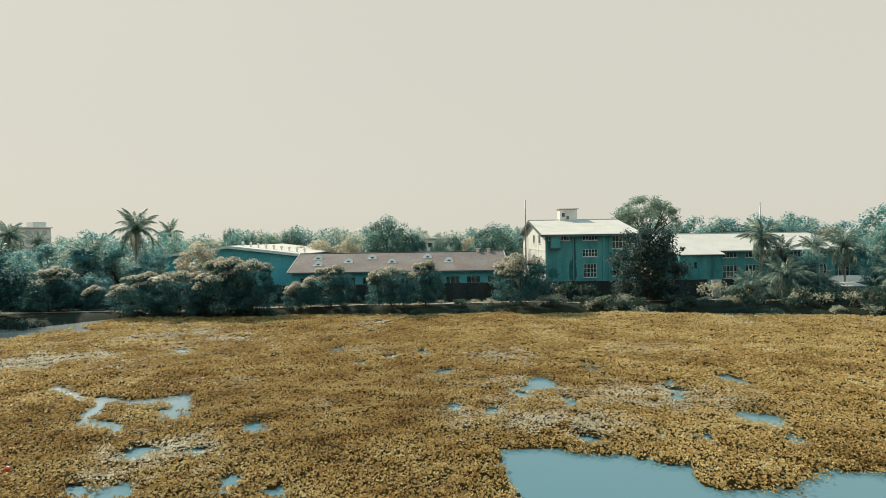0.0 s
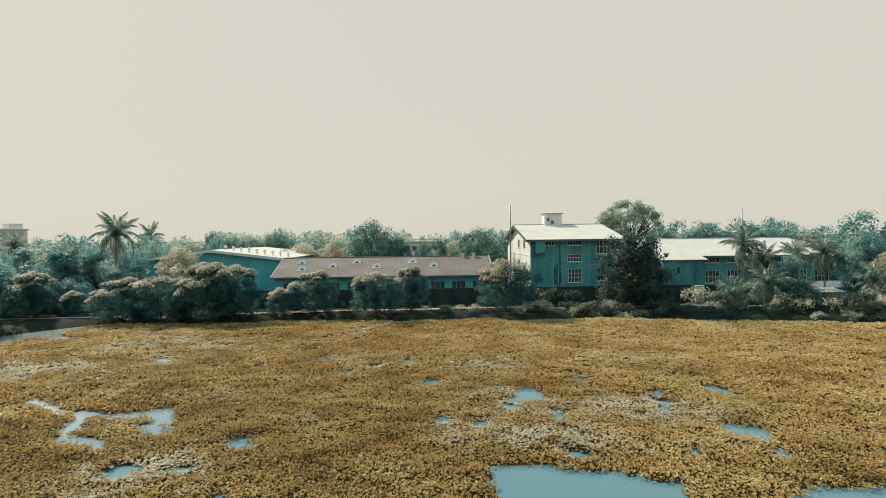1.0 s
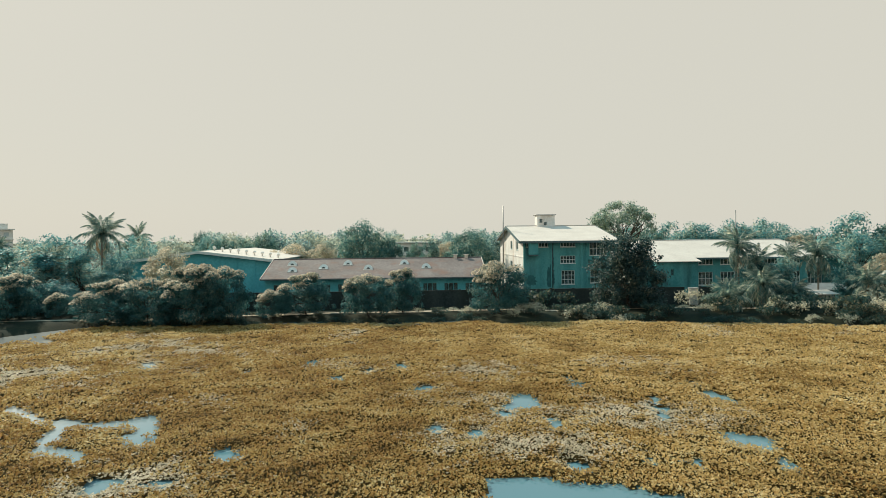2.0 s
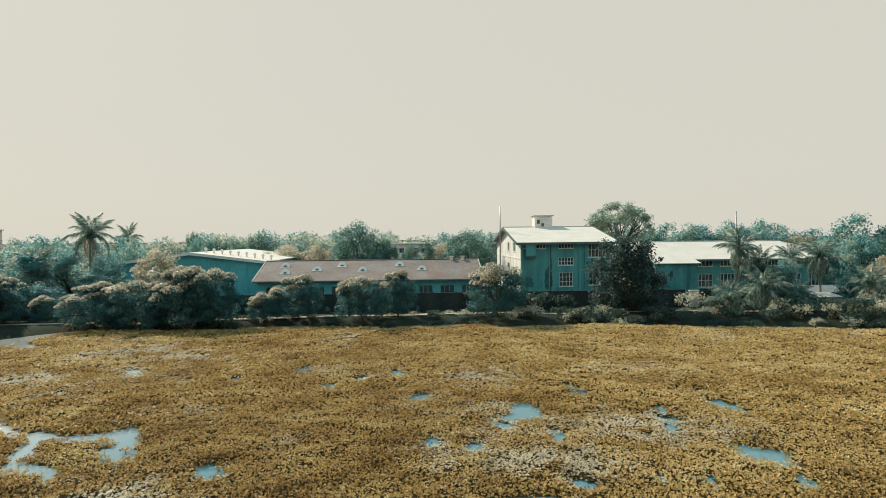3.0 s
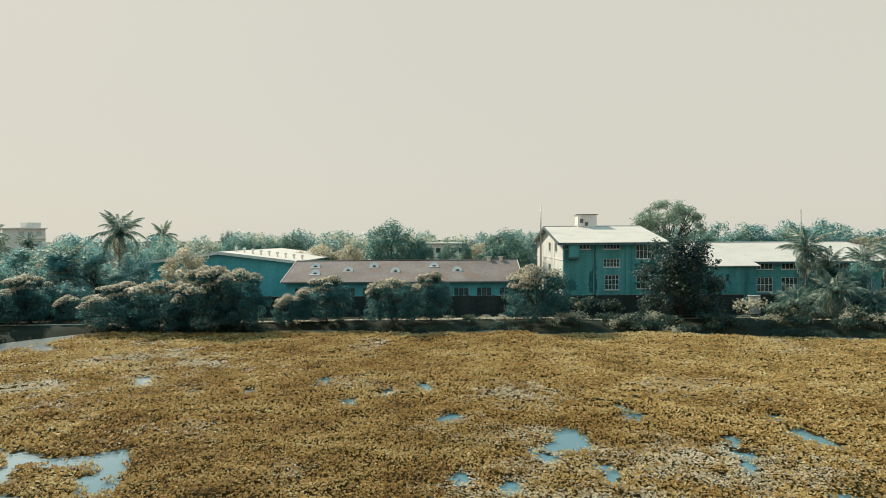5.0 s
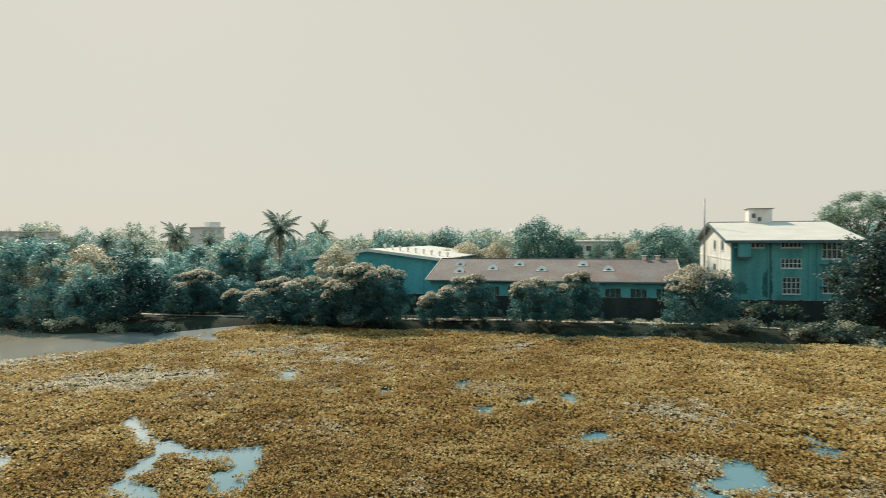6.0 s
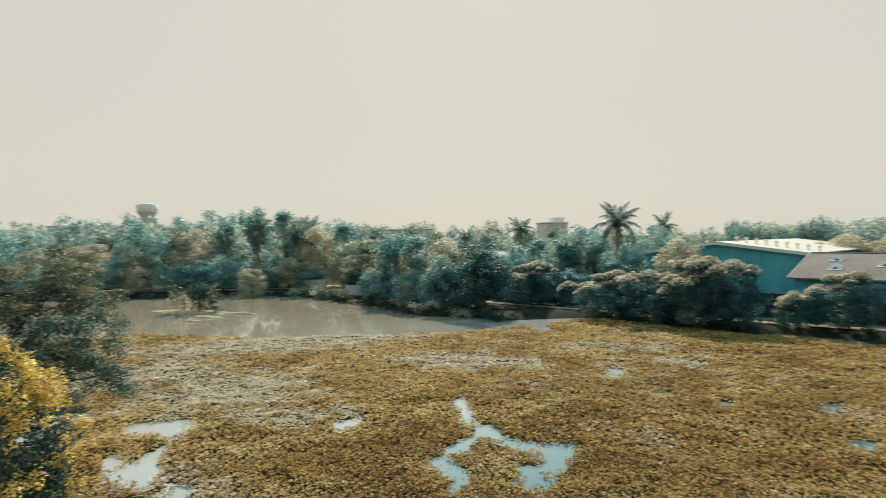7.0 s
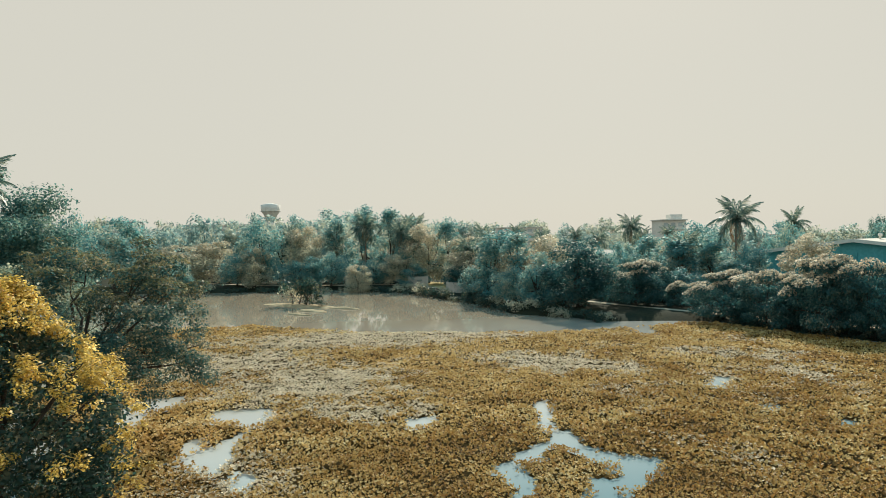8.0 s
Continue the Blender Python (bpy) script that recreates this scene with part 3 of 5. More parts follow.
tagged(new("water_lettuce", plants("water_lettuce", let, M_LETTUCE)), "pale grey-green water lettuce rosettes floating in patches", "plants", kind="stuff")


# a scrap of litter caught in the plants
bm = bmesh.new()
bmesh.ops.create_icosphere(bm, subdivisions=3, radius=0.24, matrix=Matrix.LocRotScale((LITTER[0], LITTER[1], 0.26), None, (1.0, 0.7, 0.75)))
for v in bm.verts:
    v.co += 0.09 * noise.noise_vector(v.co * 6.0)
solid("plastic_bag", bm, M_RED, "crumpled red plastic bag lying on floating plants", "litter")


# ---- buildings ----
def wall_grid(length, height, thick, openings):
    """A wall along x from 0, front at y = 0, with real openings (x0, z0, x1, z1)."""
    bm = bmesh.new()
    xs = sorted({0.0, length, *[v for o in openings for v in (o[0], o[2])]})
    zs = sorted({0.0, height, *[v for o in openings for v in (o[1], o[3])]})
    for x0, x1 in zip(xs, xs[1:]):
        for z0, z1 in zip(zs, zs[1:]):
            cx, cz = (x0 + x1) / 2, (z0 + z1) / 2
            if not any(o[0] < cx < o[2] and o[1] < cz < o[3] for o in openings):
                box(bm, x0, 0, z0, x1, thick, z1)
    bmesh.ops.remove_doubles(bm, verts=bm.verts, dist=0.0005)
    seen, extra = {}, []
    for f in bm.faces:
        key = tuple(round(c, 3) for c in f.calc_center_median())
        if key in seen:
            extra += [f, seen[key]]
        seen[key] = f
    bmesh.ops.delete(bm, geom=list(set(extra)), context="FACES")
    return bm


def window(parent, m, w, h, cols, rows, rim=M_FRAME):
    """A window set into a wall whose outer face is at y = 0 of m; m gives its lower corner."""
    win = part("window", turned(boxed(-0.08, -0.1, -0.12, w + 0.08, 0.12, 0.0), m), rim, parent, "window with small panes")
    fr = bmesh.new()
    t = 0.09
    for a in ((0, 0.06, 0, t, 0.16, h), (w - t, 0.06, 0, w, 0.16, h), (t, 0.06, 0, w - t, 0.16, t), (t, 0.06, h - t, w - t, 0.16, h)):
        box(fr, *a)
    for c in range(1, cols):
        box(fr, w * c / cols - 0.045, 0.07, t, w * c / cols + 0.045, 0.15, h - t)
    for r in range(1, rows):
        box(fr, t, 0.075, h * r / rows - 0.04, w - t, 0.145, h * r / rows + 0.04)
    part("window_frame", turned(fr, m), rim, win)
    for c in range(cols):
        part("pane", turned(boxed(w * c / cols + 0.03, 0.10, 0.04, w * (c + 1) / cols - 0.03, 0.12, h - 0.04), m), M_GLASS, win)
    return win


def sloped(x0, x1, ya, za, yb, zb, thick=0.12):
    """A roof slab along x from an eave line to a ridge line."""
    bm = bmesh.new()
    v = [bm.verts.new(p) for p in ((x0, ya, za), (x1, ya, za), (x1, yb, zb), (x0, yb, zb), (x0, ya, za - thick), (x1, ya, za - thick), (x1, yb, zb - thick), (x0, yb, zb - thick))]
    for q in ((0, 1, 2, 3), (7, 6, 5, 4), (0, 4, 5, 1), (1, 5, 6, 2), (2, 6, 7, 3), (3, 7, 4, 0)):
        bm.faces.new([v[i] for i in q])
    return bm


def ribs(x0, x1, ya, za, yb, zb, step, rise=0.016, wide=0.05):
    """Standing seams of a sheet roof, from eave to ridge."""
    bm = bmesh.new()
    n = int((x1 - x0) / step)
    for k in range(1, n):
        x = x0 + (x1 - x0) * k / n
        v = [bm.verts.new(p) for p in ((x - wide, ya, za), (x + wide, ya, za), (x + wide, yb, zb), (x - wide, yb, zb), (x - wide / 2, ya, za + rise), (x + wide / 2, ya, za + rise), (x + wide / 2, yb, zb + rise), (x - wide / 2, yb, zb + rise))]
        for q in ((4, 5, 6, 7), (0, 1, 5, 4), (1, 2, 6, 5), (2, 3, 7, 6), (3, 0, 4, 7)):
            bm.faces.new([v[i] for i in q])
    return bm


GZ = 0.75   # ground level of the factory yard


def main_house():
    x0, x1, y0, y1, eave, ridge, ym = 20.2, 38.0, 123.0, 157.0, 12.2, 15.2, 140.0
    h = thing("factory_building", x0, y0, GZ, "three-storey teal factory block with white metal gable roof", "building")
    L, D, E, R = x1 - x0, y1 - y0, eave - GZ, ridge - GZ
    wins = [(2.95, 10.15, 4.85, 11.25, 3, 1), (7.3, 10.15, 10.25, 11.3, 5, 1), (7.3, 6.9, 10.25, 8.4, 5, 2), (7.5, 2.8, 10.1, 5.5, 4, 3),
            (0.55, 10.2, 1.3, 11.2, 2, 1), (13.1, 8.4, 16.6, 11.2, 5, 2), (13.2, 3.0, 16.4, 5.4, 4, 2)]
    part("front_wall", wall_grid(L, E, 0.3, [w[:4] for w in wins]), M_TEAL, h, "stained teal painted front wall")
    for a, b, c, d, cols, rows in wins:
        window(h, pose(a, 0, b), c - a, d - b, cols, rows)
    # white gable wall, turned so that its outer face looks along -x
    gw = [(D - 8.9, 9.5, D - 6.3, 11.3), (D - 16.9, 9.5, D - 14.2, 11.3), (D - 16.9, 5.2, D - 14.2, 6.9)]
    m = pose(0, D, 0, 0, 0, -90)
    part("gable_wall", turned(wall_grid(D - 0.3, E, 0.3, gw), m), M_WHITE, h, "sunlit white gable wall")
    for a, b, c, d in gw:
        window(h, m @ pose(a, 0, b), c - a, d - b, 2, 1)
    part("gable_top", turned(prism([(0.0, E), (D, E), (D / 2, R - 0.15)], 0.0, 0.3), m), M_WHITE, h, "white gable triangle")
    part("string_course", turned(boxed(0, -0.08, 8.1, D, 0, 8.3), m), M_WHITE, h)
    part("side_wall", turned(boxed(0, 0, 0, D - 0.3, 0.3, E), pose(L, 0.3, 0, 0, 0, 90)), M_TEAL, h)
    part("side_gable", turned(prism([(0.0, E), (D, E), (D / 2, R - 0.15)], 0.0, 0.3), pose(L, 0, 0, 0, 0, 90)), M_TEAL, h)
    part("back_wall", boxed(0.3, D - 0.3, 0, L - 0.3, D, E), M_TEAL, h)
    for k, z in enumerate((4.1, 7.6, E - 0.25)):
        part("floor_slab", boxed(0.3, 0.3, z - 0.15, L - 0.3, D - 0.3, z), M_INSIDE, h)
    s = (R - E) / (ym - y0)
    for ya, za in ((-1.3, E - 1.3 * s), (D + 1.3, E - 1.3 * s)):
        part("roof_slope", sloped(-1.0, L + 1.1, ya, za + 0.15, ym - y0, R + 0.15), M_ROOFWHITE, h, "white metal roof sheets")
    part("roof_seams", ribs(-1.0, L + 1.1, -1.3, E - 1.3 * s + 0.15, ym - y0, R + 0.15, 0.9, 0.008), M_ROOFWHITE, h)
    part("ridge_cap", boxed(-1.0, ym - y0 - 0.35, R + 0.12, L + 1.1, ym - y0 + 0.35, R + 0.28, bevel=0.05), M_ROOFWHITE, h)
    for sx in (-1.08, L + 1.1):
        for ya, yb in ((-1.3, ym - y0), (D + 1.3, ym - y0)):
            part("barge_board", sloped(sx, sx + 0.08, ya, E - 1.3 * s + 0.2, yb, R + 0.2, 0.55), M_TRIM, h, "dark barge board")
    part("fascia", boxed(-1.0, -1.36, E - 1.3 * s - 0.3, L + 1.1, -1.305, E - 1.3 * s + 0.12), M_TRIM, h)
    for x, w in ((0.02, 0.35), (5.4, 0.18), (11.2, 0.6), (12.4, 0.25)):
        part("pilaster", boxed(x, -0.22, 0, x + w, -0.002, E - 0.35), M_TEAL, h)
    for z in (7.55, 4.05):
        part("ledge", boxed(12.8, -0.55, z, L - 0.3, -0.003, z + 0.12), M_TEAL, h)
    part("downpipe", tube(bmesh.new(), [(5.75, -0.2, 0), (5.75, -0.2, E - 0.6)], [0.08, 0.08], 8), M_TRIM, h, "dark rain pipe")
    rnd = random.Random(4)
    for cx, cz, wx, wz in ((5.4, 4.2, 0.9, 2.6), (5.7, 7.2, 0.35, 2.6), (1.6, 3.6, 1.1, 1.3)):
        bm = bmesh.new()
        ring = [bm.verts.new((cx + wx * math.cos(a) * rnd.uniform(0.6, 1.1), -0.006, cz + wz * math.sin(a) * rnd.uniform(0.6, 1.1))) for a in (2 * math.pi * k / 30 for k in range(30))]
        bm.faces.new(ring)
        part("mould_stain", bm, M_MOULD, h, "dark mould stain on the wall")
    room = part("box_room", boxed(0.9, -1.1, 8.7, 2.75, -0.003, 11.0, bevel=0.04), M_TEAL, h, "small projecting teal closet")
    part("bracket", boxed(0.9, -1.0, 8.45, 2.75, -0.004, 8.69), M_TRIM, room)
    part("eave_soffit", boxed(-0.9, -1.25, E - 0.33, L + 1.0, -0.25, E - 0.27), M_TRIM, h)
    part("wall_base", boxed(0.5, -0.16, 1.2, L - 0.4, -0.004, 1.45), M_FRAME, h)
    # small tower room on the ridge
    tx0, tx1, ty0, tz0, tz1 = 26.1 - x0, 30.0 - x0, 16.2, 14.7 - GZ, 17.7 - GZ
    t = part("roof_tower", turned(wall_grid(tx1 - tx0, tz1 - tz0, 0.2, [(0.5, 1.35, 1.15, 2.2), (1.5, 0.75, 2.1, 1.5)]), pose(tx0, ty0, tz0)), M_WHITE, h, "small white tower room on the roof")
    part("tower_body", boxed(tx0, ty0 + 0.2, tz0, tx0 + 0.2, ty0 + 3, tz1), M_WHITE, t)
    part("tower_body", boxed(tx1 - 0.2, ty0 + 0.2, tz0, tx1, ty0 + 3, tz1), M_WHITE, t)
    part("tower_back", boxed(tx0 + 0.2, ty0 + 2.8, tz0, tx1 - 0.2, ty0 + 3, tz1), M_WHITE, t)
    part("tower_roof", boxed(tx0 - 0.3, ty0 - 0.3, tz1, tx1 + 0.3, ty0 + 3.3, tz1 + 0.16, bevel=0.03), M_METAL, t)
    part("tower_pane", boxed(tx0 + 0.5, ty0 + 0.1, tz0 + 1.35, tx0 + 1.15, ty0 + 0.12, tz0 + 2.2), M_GLASS, t)
    part("tower_pane", boxed(tx0 + 1.5, ty0 + 0.1, tz0 + 0.75, tx0 + 2.1, ty0 + 0.12, tz0 + 1.5), M_GLASS, t)
    return h


main_house()


def long_hall():
    x0, x1, y0, eave, ridge, ym, y1 = 44.0, 88.0, 127.6, 8.5, 11.7, 141.0, 155.0
    h = thing("long_hall", x0, y0, GZ, "long two-storey teal hall with white metal roof", "building")
    L, D, E, R, Y = x1 - x0, y1 - y0, eave - GZ, ridge - GZ, ym - y0
    wins = [(13.2 + k * 4.6, z0, 13.2 + k * 4.6 + 3.0, z1) for k in range(6) for z0, z1 in ((6.1, 7.3), (1.9, 4.6))]
    part("front_wall", wall_grid(L, E, 0.3, wins), M_TEAL, h, "teal painted front wall")
    for k, (a, b, c, d) in enumerate(wins):
        window(h, pose(a, 0, b), c - a, d - b, 4, 1 + k % 2)
    part("side_wall", boxed(0, 0.3, 0, 0.3, D, E), M_TEAL, h)
    part("side_wall", boxed(L - 0.3, 0.3, 0, L, D, E), M_TEAL, h)
    part("back_wall", boxed(0.3, D - 0.3, 0, L - 0.3, D, E), M_TEAL, h)
    part("floor_slab", boxed(0.3, 0.3, 3.8, L - 0.3, D - 0.3, 4.0), M_INSIDE, h)
    s = (R - E) / Y
    part("roof_slope", sloped(-0.8, L - 6, -1.2, E - 1.2 * s + 0.15, Y, R + 0.15), M_ROOFWHITE, h, "white metal roof sheets")
    part("roof_slope", sloped(-0.8, L - 6, D + 1.2, E - 1.2 * s + 0.15, Y, R + 0.15), M_ROOFWHITE, h)
    part("roof_seams", ribs(-0.8, L - 6, -1.2, E - 1.2 * s + 0.15, Y, R + 0.15, 0.9, 0.008), M_ROOFWHITE, h)
    # hipped end
    bm = bmesh.new()
    a, b, c, d = ((L - 6, -1.2, E - 1.2 * s + 0.15), (L + 0.8, -1.2, E - 1.2 * s + 0.15), (L + 0.8, D + 1.2, E - 1.2 * s + 0.15), (L - 6, D + 1.2, E - 1.2 * s + 0.15))
    va, vb, vc, vd, vt = [bm.verts.new(p) for p in (a, b, c, d, (L - 6, Y, R + 0.15))]
    for q in ((va, vb, vt), (vb, vc, vt), (vc, vd, vt)):
        bm.faces.new(q)
    bmesh.ops.solidify(bm, geom=bm.faces[:], thickness=0.1)
    part("hip_roof", bm, M_ROOFWHITE, h)
    part("side_gable", turned(prism([(0.3, E), (D, E), (D / 2, R - 0.05)], 0.0, 0.3), pose(0.3, 0, 0, 0, 0, 90)), M_TEAL, h)
    part("ridge_cap", boxed(-0.8, Y - 0.3, R + 0.12, L - 6, Y + 0.3, R + 0.26, bevel=0.05), M_ROOFWHITE, h)
    part("fascia", boxed(-0.8, -1.26, E - 1.2 * s - 0.25, L + 0.8, -1.205, E - 1.2 * s + 0.1), M_TRIM, h)
    # projecting bay
    bx0, bx1, bd = 3.0, 11.4, 3.6
    bay = part("bay", turned(wall_grid(bx1 - bx0, 6.9, 0.25, [(2.9, 4.2, 3.5, 5.4)]), pose(bx0, -bd, 0)), M_TEAL, h, "projecting teal bay")
    part("bay_side", boxed(bx0, -bd + 0.25, 0, bx0 + 0.25, -0.003, 6.9), M_TEAL, bay)
    part("bay_side", boxed(bx1 - 0.25, -bd + 0.25, 0, bx1, -0.003, 6.9), M_TEAL, bay)
    part("bay_roof", sloped(bx0 - 0.4, bx1 + 0.5, -bd - 0.6, 7.0, 0.4, 8.0), M_ROOFWHITE, bay)
    part("bay_pane", boxed(bx0 + 2.9, -bd + 0.1, 4.2, bx0 + 3.5, -bd + 0.12, 5.4), M_GLASS, bay)


long_hall()


def arch_vent(parent, m):
    """A hooded roof vent: a half-round shell with a dark mouth."""
    bm = bmesh.new()
    n, rings = 10, []
    for y, r in ((0.0, 0.86), (0.8, 0.76), (1.45, 0.40)):
        rings.append([[bm.verts.new((q * math.cos(a), y + (0.9 * q * math.sin(a) if y == 0 else 0.25), 0.95 * q * math.sin(a))) for a in (math.pi * i / n for i in range(n + 1))] for q in (r, r * 0.42)])
    for (o1, i1), (o2, i2) in zip(rings, rings[1:]):
        for k in range(n):
            bm.faces.new((o1[k], o2[k], o2[k + 1], o1[k + 1]))
            bm.faces.new((i1[k + 1], i2[k + 1], i2[k], i1[k]))
    for k in range(n):
        bm.faces.new((rings[0][0][k], rings[0][0][k + 1], rings[0][1][k + 1], rings[0][1][k]))
    bm.faces.new(rings[-1][0])
    v = part("roof_vent", turned(bm, m), M_CREAM, parent, "white hooded roof vent")
    part("flashing", turned(boxed(-0.95, -0.3, -0.05, 0.95, 0.0, 0.05, bevel=0.02), m), M_CREAM, v)
    part("louvre", turned(boxed(-0.3, 0.5, 0.0, 0.3, 0.54, 0.3), m), M_TRIM, v)


def shed():
    x0, x1, y0, eave, ridge, ym, y1 = -28.4, 11.6, 116.5, 5.9, 8.85, 126.6, 136.7
    h = thing("shed", x0, y0, GZ, "long low teal shed with weathered brown sheet roof", "building")
    L, D, E, R, Y = x1 - x0, y1 - y0, eave - GZ, ridge - GZ, ym - y0
    s = (R - E) / Y
    wins = [(1.5 + 3.9 * k, 2.2, 4.1 + 3.9 * k, 3.9) for k in range(10)]
    part("front_wall", wall_grid(L, E, 0.25, wins), M_TEALSHEET, h, "teal sheet front wall")
    for k, (a, b, c, d) in enumerate(wins):
        window(h, pose(a, 0, b), c - a, d - b, 3, 1, M_TEALSHEET)
    for xx in (0, L - 0.25):
        part("side_wall", boxed(xx, 0.25, 0, xx + 0.25, D, E), M_TEALSHEET, h)
        part("side_gable", turned(prism([(0.05, E), (D, E), (D / 2, R - 0.05)], 0.0, 0.25), pose(xx + 0.25, 0, 0, 0, 0, 90)), M_TEALSHEET, h)
    part("back_wall", boxed(0.25, D - 0.25, 0, L - 0.25, D, E), M_TEALSHEET, h)
    part("roof_slope", sloped(-0.6, L + 0.6, -1.0, E - s + 0.12, Y, R + 0.12), M_ROOFRUST, h, "weathered brown roof sheets")
    part("roof_slope", sloped(-0.6, L + 0.6, D + 1.0, E - s + 0.12, Y, R + 0.12), M_ROOFRUST, h)
    part("roof_seams", ribs(-0.6, L + 0.6, -1.0, E - s + 0.12, Y, R + 0.12, 1.1, 0.012), M_ROOFRUST, h)
    part("ridge_cap", boxed(-0.6, Y - 0.3, R + 0.08, L + 0.6, Y + 0.3, R + 0.2, bevel=0.04), M_ROOFRUST, h)
    part("gutter", boxed(-0.6, -1.14, E - s - 0.12, L + 0.6, -1.005, E - s + 0.06), M_TRIM, h)
    for sx in (-0.72, L + 0.61):
        for ya in (-1.0, D + 1.0):
            part("barge_board", sloped(sx, sx + 0.12, ya, E - s + 0.2, Y, R + 0.2, 0.3), M_ROOFWHITE, h, "pale barge board")
    for vx, up in ((-24.7, 0.66), (-24.0, 0.33), (-18.4, 0.47), (-14.0, 0.66), (-9.9, 0.42), (-3.1, 0.66), (1.1, 0.45)):
        y = -1.0 + (Y + 1.0) * up
        arch_vent(h, pose(vx - x0, y, E - s + 0.12 + s * (y + 1.0), math.degrees(math.atan(s)) * 0.3))
    for vx in (7.0, 9.2):
        v = part("cowl_vent", turned(boxed(-0.3, -0.3, -0.3, 0.3, 0.3, 0.5, bevel=0.04), pose(vx - x0, Y - 0.5, R + 0.1)), M_ROOFWHITE, h, "white box vent on the ridge")
        part("cap", turned(boxed(-0.5, -0.5, 0.5, 0.5, 0.5, 0.62, bevel=0.03), pose(vx - x0, Y - 0.5, R + 0.1)), M_ROOFWHITE, v)


shed()


def warehouse():
    """Big teal sheet hall behind the shed, its gable towards the lake."""
    x0, x1, xm, y0, D = -58.0, -29.6, -44.0, 128.0, 42.0
    h = thing("warehouse", x0, y0, GZ, "wide teal sheet warehouse with pale low roof", "building")
    L, X, E, R = x1 - x0, xm - x0, 8.7 - GZ, 10.5 - GZ
    part("gable_front", prism([(0, 0), (L, 0), (L, E), (X, R), (0, E)], 0.0, 0.25), M_TEALSHEET, h, "teal sheet gable wall")
    part("gable_back", prism([(0, 0), (L, 0), (L, E), (X, R), (0, E)], D - 0.25, D), M_TEALSHEET, h)
    part("side_wall", boxed(0, 0.25, 0, 0.25, D - 0.25, E), M_TEALSHEET, h)
    part("side_wall", boxed(L - 0.25, 0.25, 0, L, D - 0.25, E), M_TEALSHEET, h)
    for a, b in ((-0.8, X), (X, L + 0.8)):
        za = E - 0.8 * (R - E) / X if a < 0 else R
        zb = R if a < 0 else E - 0.8 * (R - E) / (L - X)
        part("roof_slope", prism([(a, za + 0.12), (b, zb + 0.12), (b, zb + 0.27), (a, za + 0.27)], -0.9, D + 0.9), M_ROOFWHITE, h, "pale metal roof sheets")
        part("verge_trim", prism([(a, za - 0.25), (b, zb - 0.25), (b, zb + 0.29), (a, za + 0.29)], -0.98, -0.905), M_FRAME, h)
    for k in range(9):
        x = X + 1.0 + k * 1.65
        z = R - (R - E) * (x - X) / (L - X) + 0.27
        v = part("roof_turbine", turned(tube(bmesh.new(), [(0, 0, -0.2), (0, 0, 0.45), (0, 0, 0.55), (0, 0, 0.85), (0, 0, 1.0)], [0.17, 0.17, 0.31, 0.31, 0.1], 10), pose(x, 6.0, z)), M_CREAM, h, "white round roof ventilator")
    for k in range(7):
        part("wall_post", boxed(3.2 + k * 3.6, -0.12, 0, 3.4 + k * 3.6, -0.003, E), M_TEALSHEET, h)


warehouse()


def boundary_wall():
    for x0, x1 in ((-37.0, 46.4), (49.0, 60.0)):
        h = thing("boundary_wall", x0, 109.0, 0.3, "tall dark mouldy boundary wall along the yard", "wall", kind="structure")
        n = max(1, round((x1 - x0) / 3.9))
        w = (x1 - x0) / n
        for k in range(n):
            part("panel", boxed(k * w + 0.2, 0.06, 0, (k + 1) * w - 0.2, 0.24, 3.5), M_GREYWALL, h)
            part("pillar", boxed(k * w - 0.2, 0, 0, k * w + 0.2, 0.3, 3.68), M_GREYWALL, h)
        part("coping", boxed(0.2, 0.02, 3.5, x1 - x0 - 0.2, 0.28, 3.58), M_GREYWALL, h)
    g = thing("gate_pillar", 46.9, 108.6, 0.4, "pale plastered gate pillar beside the wall", "gate pillar")
    part("shaft", boxed(0, 0, 0, 1.5, 0.5, 3.2, bevel=0.03), M_CONCRETE, g)
    part("cap", boxed(-0.1, -0.1, 3.2, 1.6, 0.6, 3.35, bevel=0.03), M_CONCRETE, g)


boundary_wall()


def hut(x, y):
    h = thing("hut", x, y, 0.8, "small open hut with pale sheet roof", "hut")
    for px in (0.2, 3.9):
        for py in (0.2, 2.6):
            part("post", tube(bmesh.new(), [(px, py, -0.2), (px, py, 2.0 + 0.12 * py)], [0.07, 0.06], 6), M_BARK, h)
    part("roof", sloped(-0.3, 4.5, -0.4, 1.95, 3.1, 2.4, 0.08), M_ROOFWHITE, h, "pale sheet roof")
    part("back_panel", boxed(0.2, 2.55, 0.0, 3.9, 2.62, 1.9), M_CONCRETE, h)


hut(66.4, 104.6)


def outbuilding():
    h = thing("outbuilding", 70.5, 112.0, 0.6, "low grey outbuilding with sheet roof behind the palms", "shed")
    part("front_wall", wall_grid(8.0, 2.2, 0.2, [(1.2, 0.2, 2.2, 2.0), (4.5, 0.9, 5.7, 1.8)]), M_CONCRETE, h)
    for q in ((0, 0.2, 0, 0.2, 4, 2.2), (7.8, 0.2, 0, 8, 4, 2.2), (0.2, 3.8, 0, 7.8, 4, 2.2)):
        part("wall", boxed(*q), M_CONCRETE, h)
    part("roof", sloped(-0.4, 8.4, -0.6, 2.25, 4.4, 3.1, 0.08), M_METAL, h, "grey sheet roof")


outbuilding()


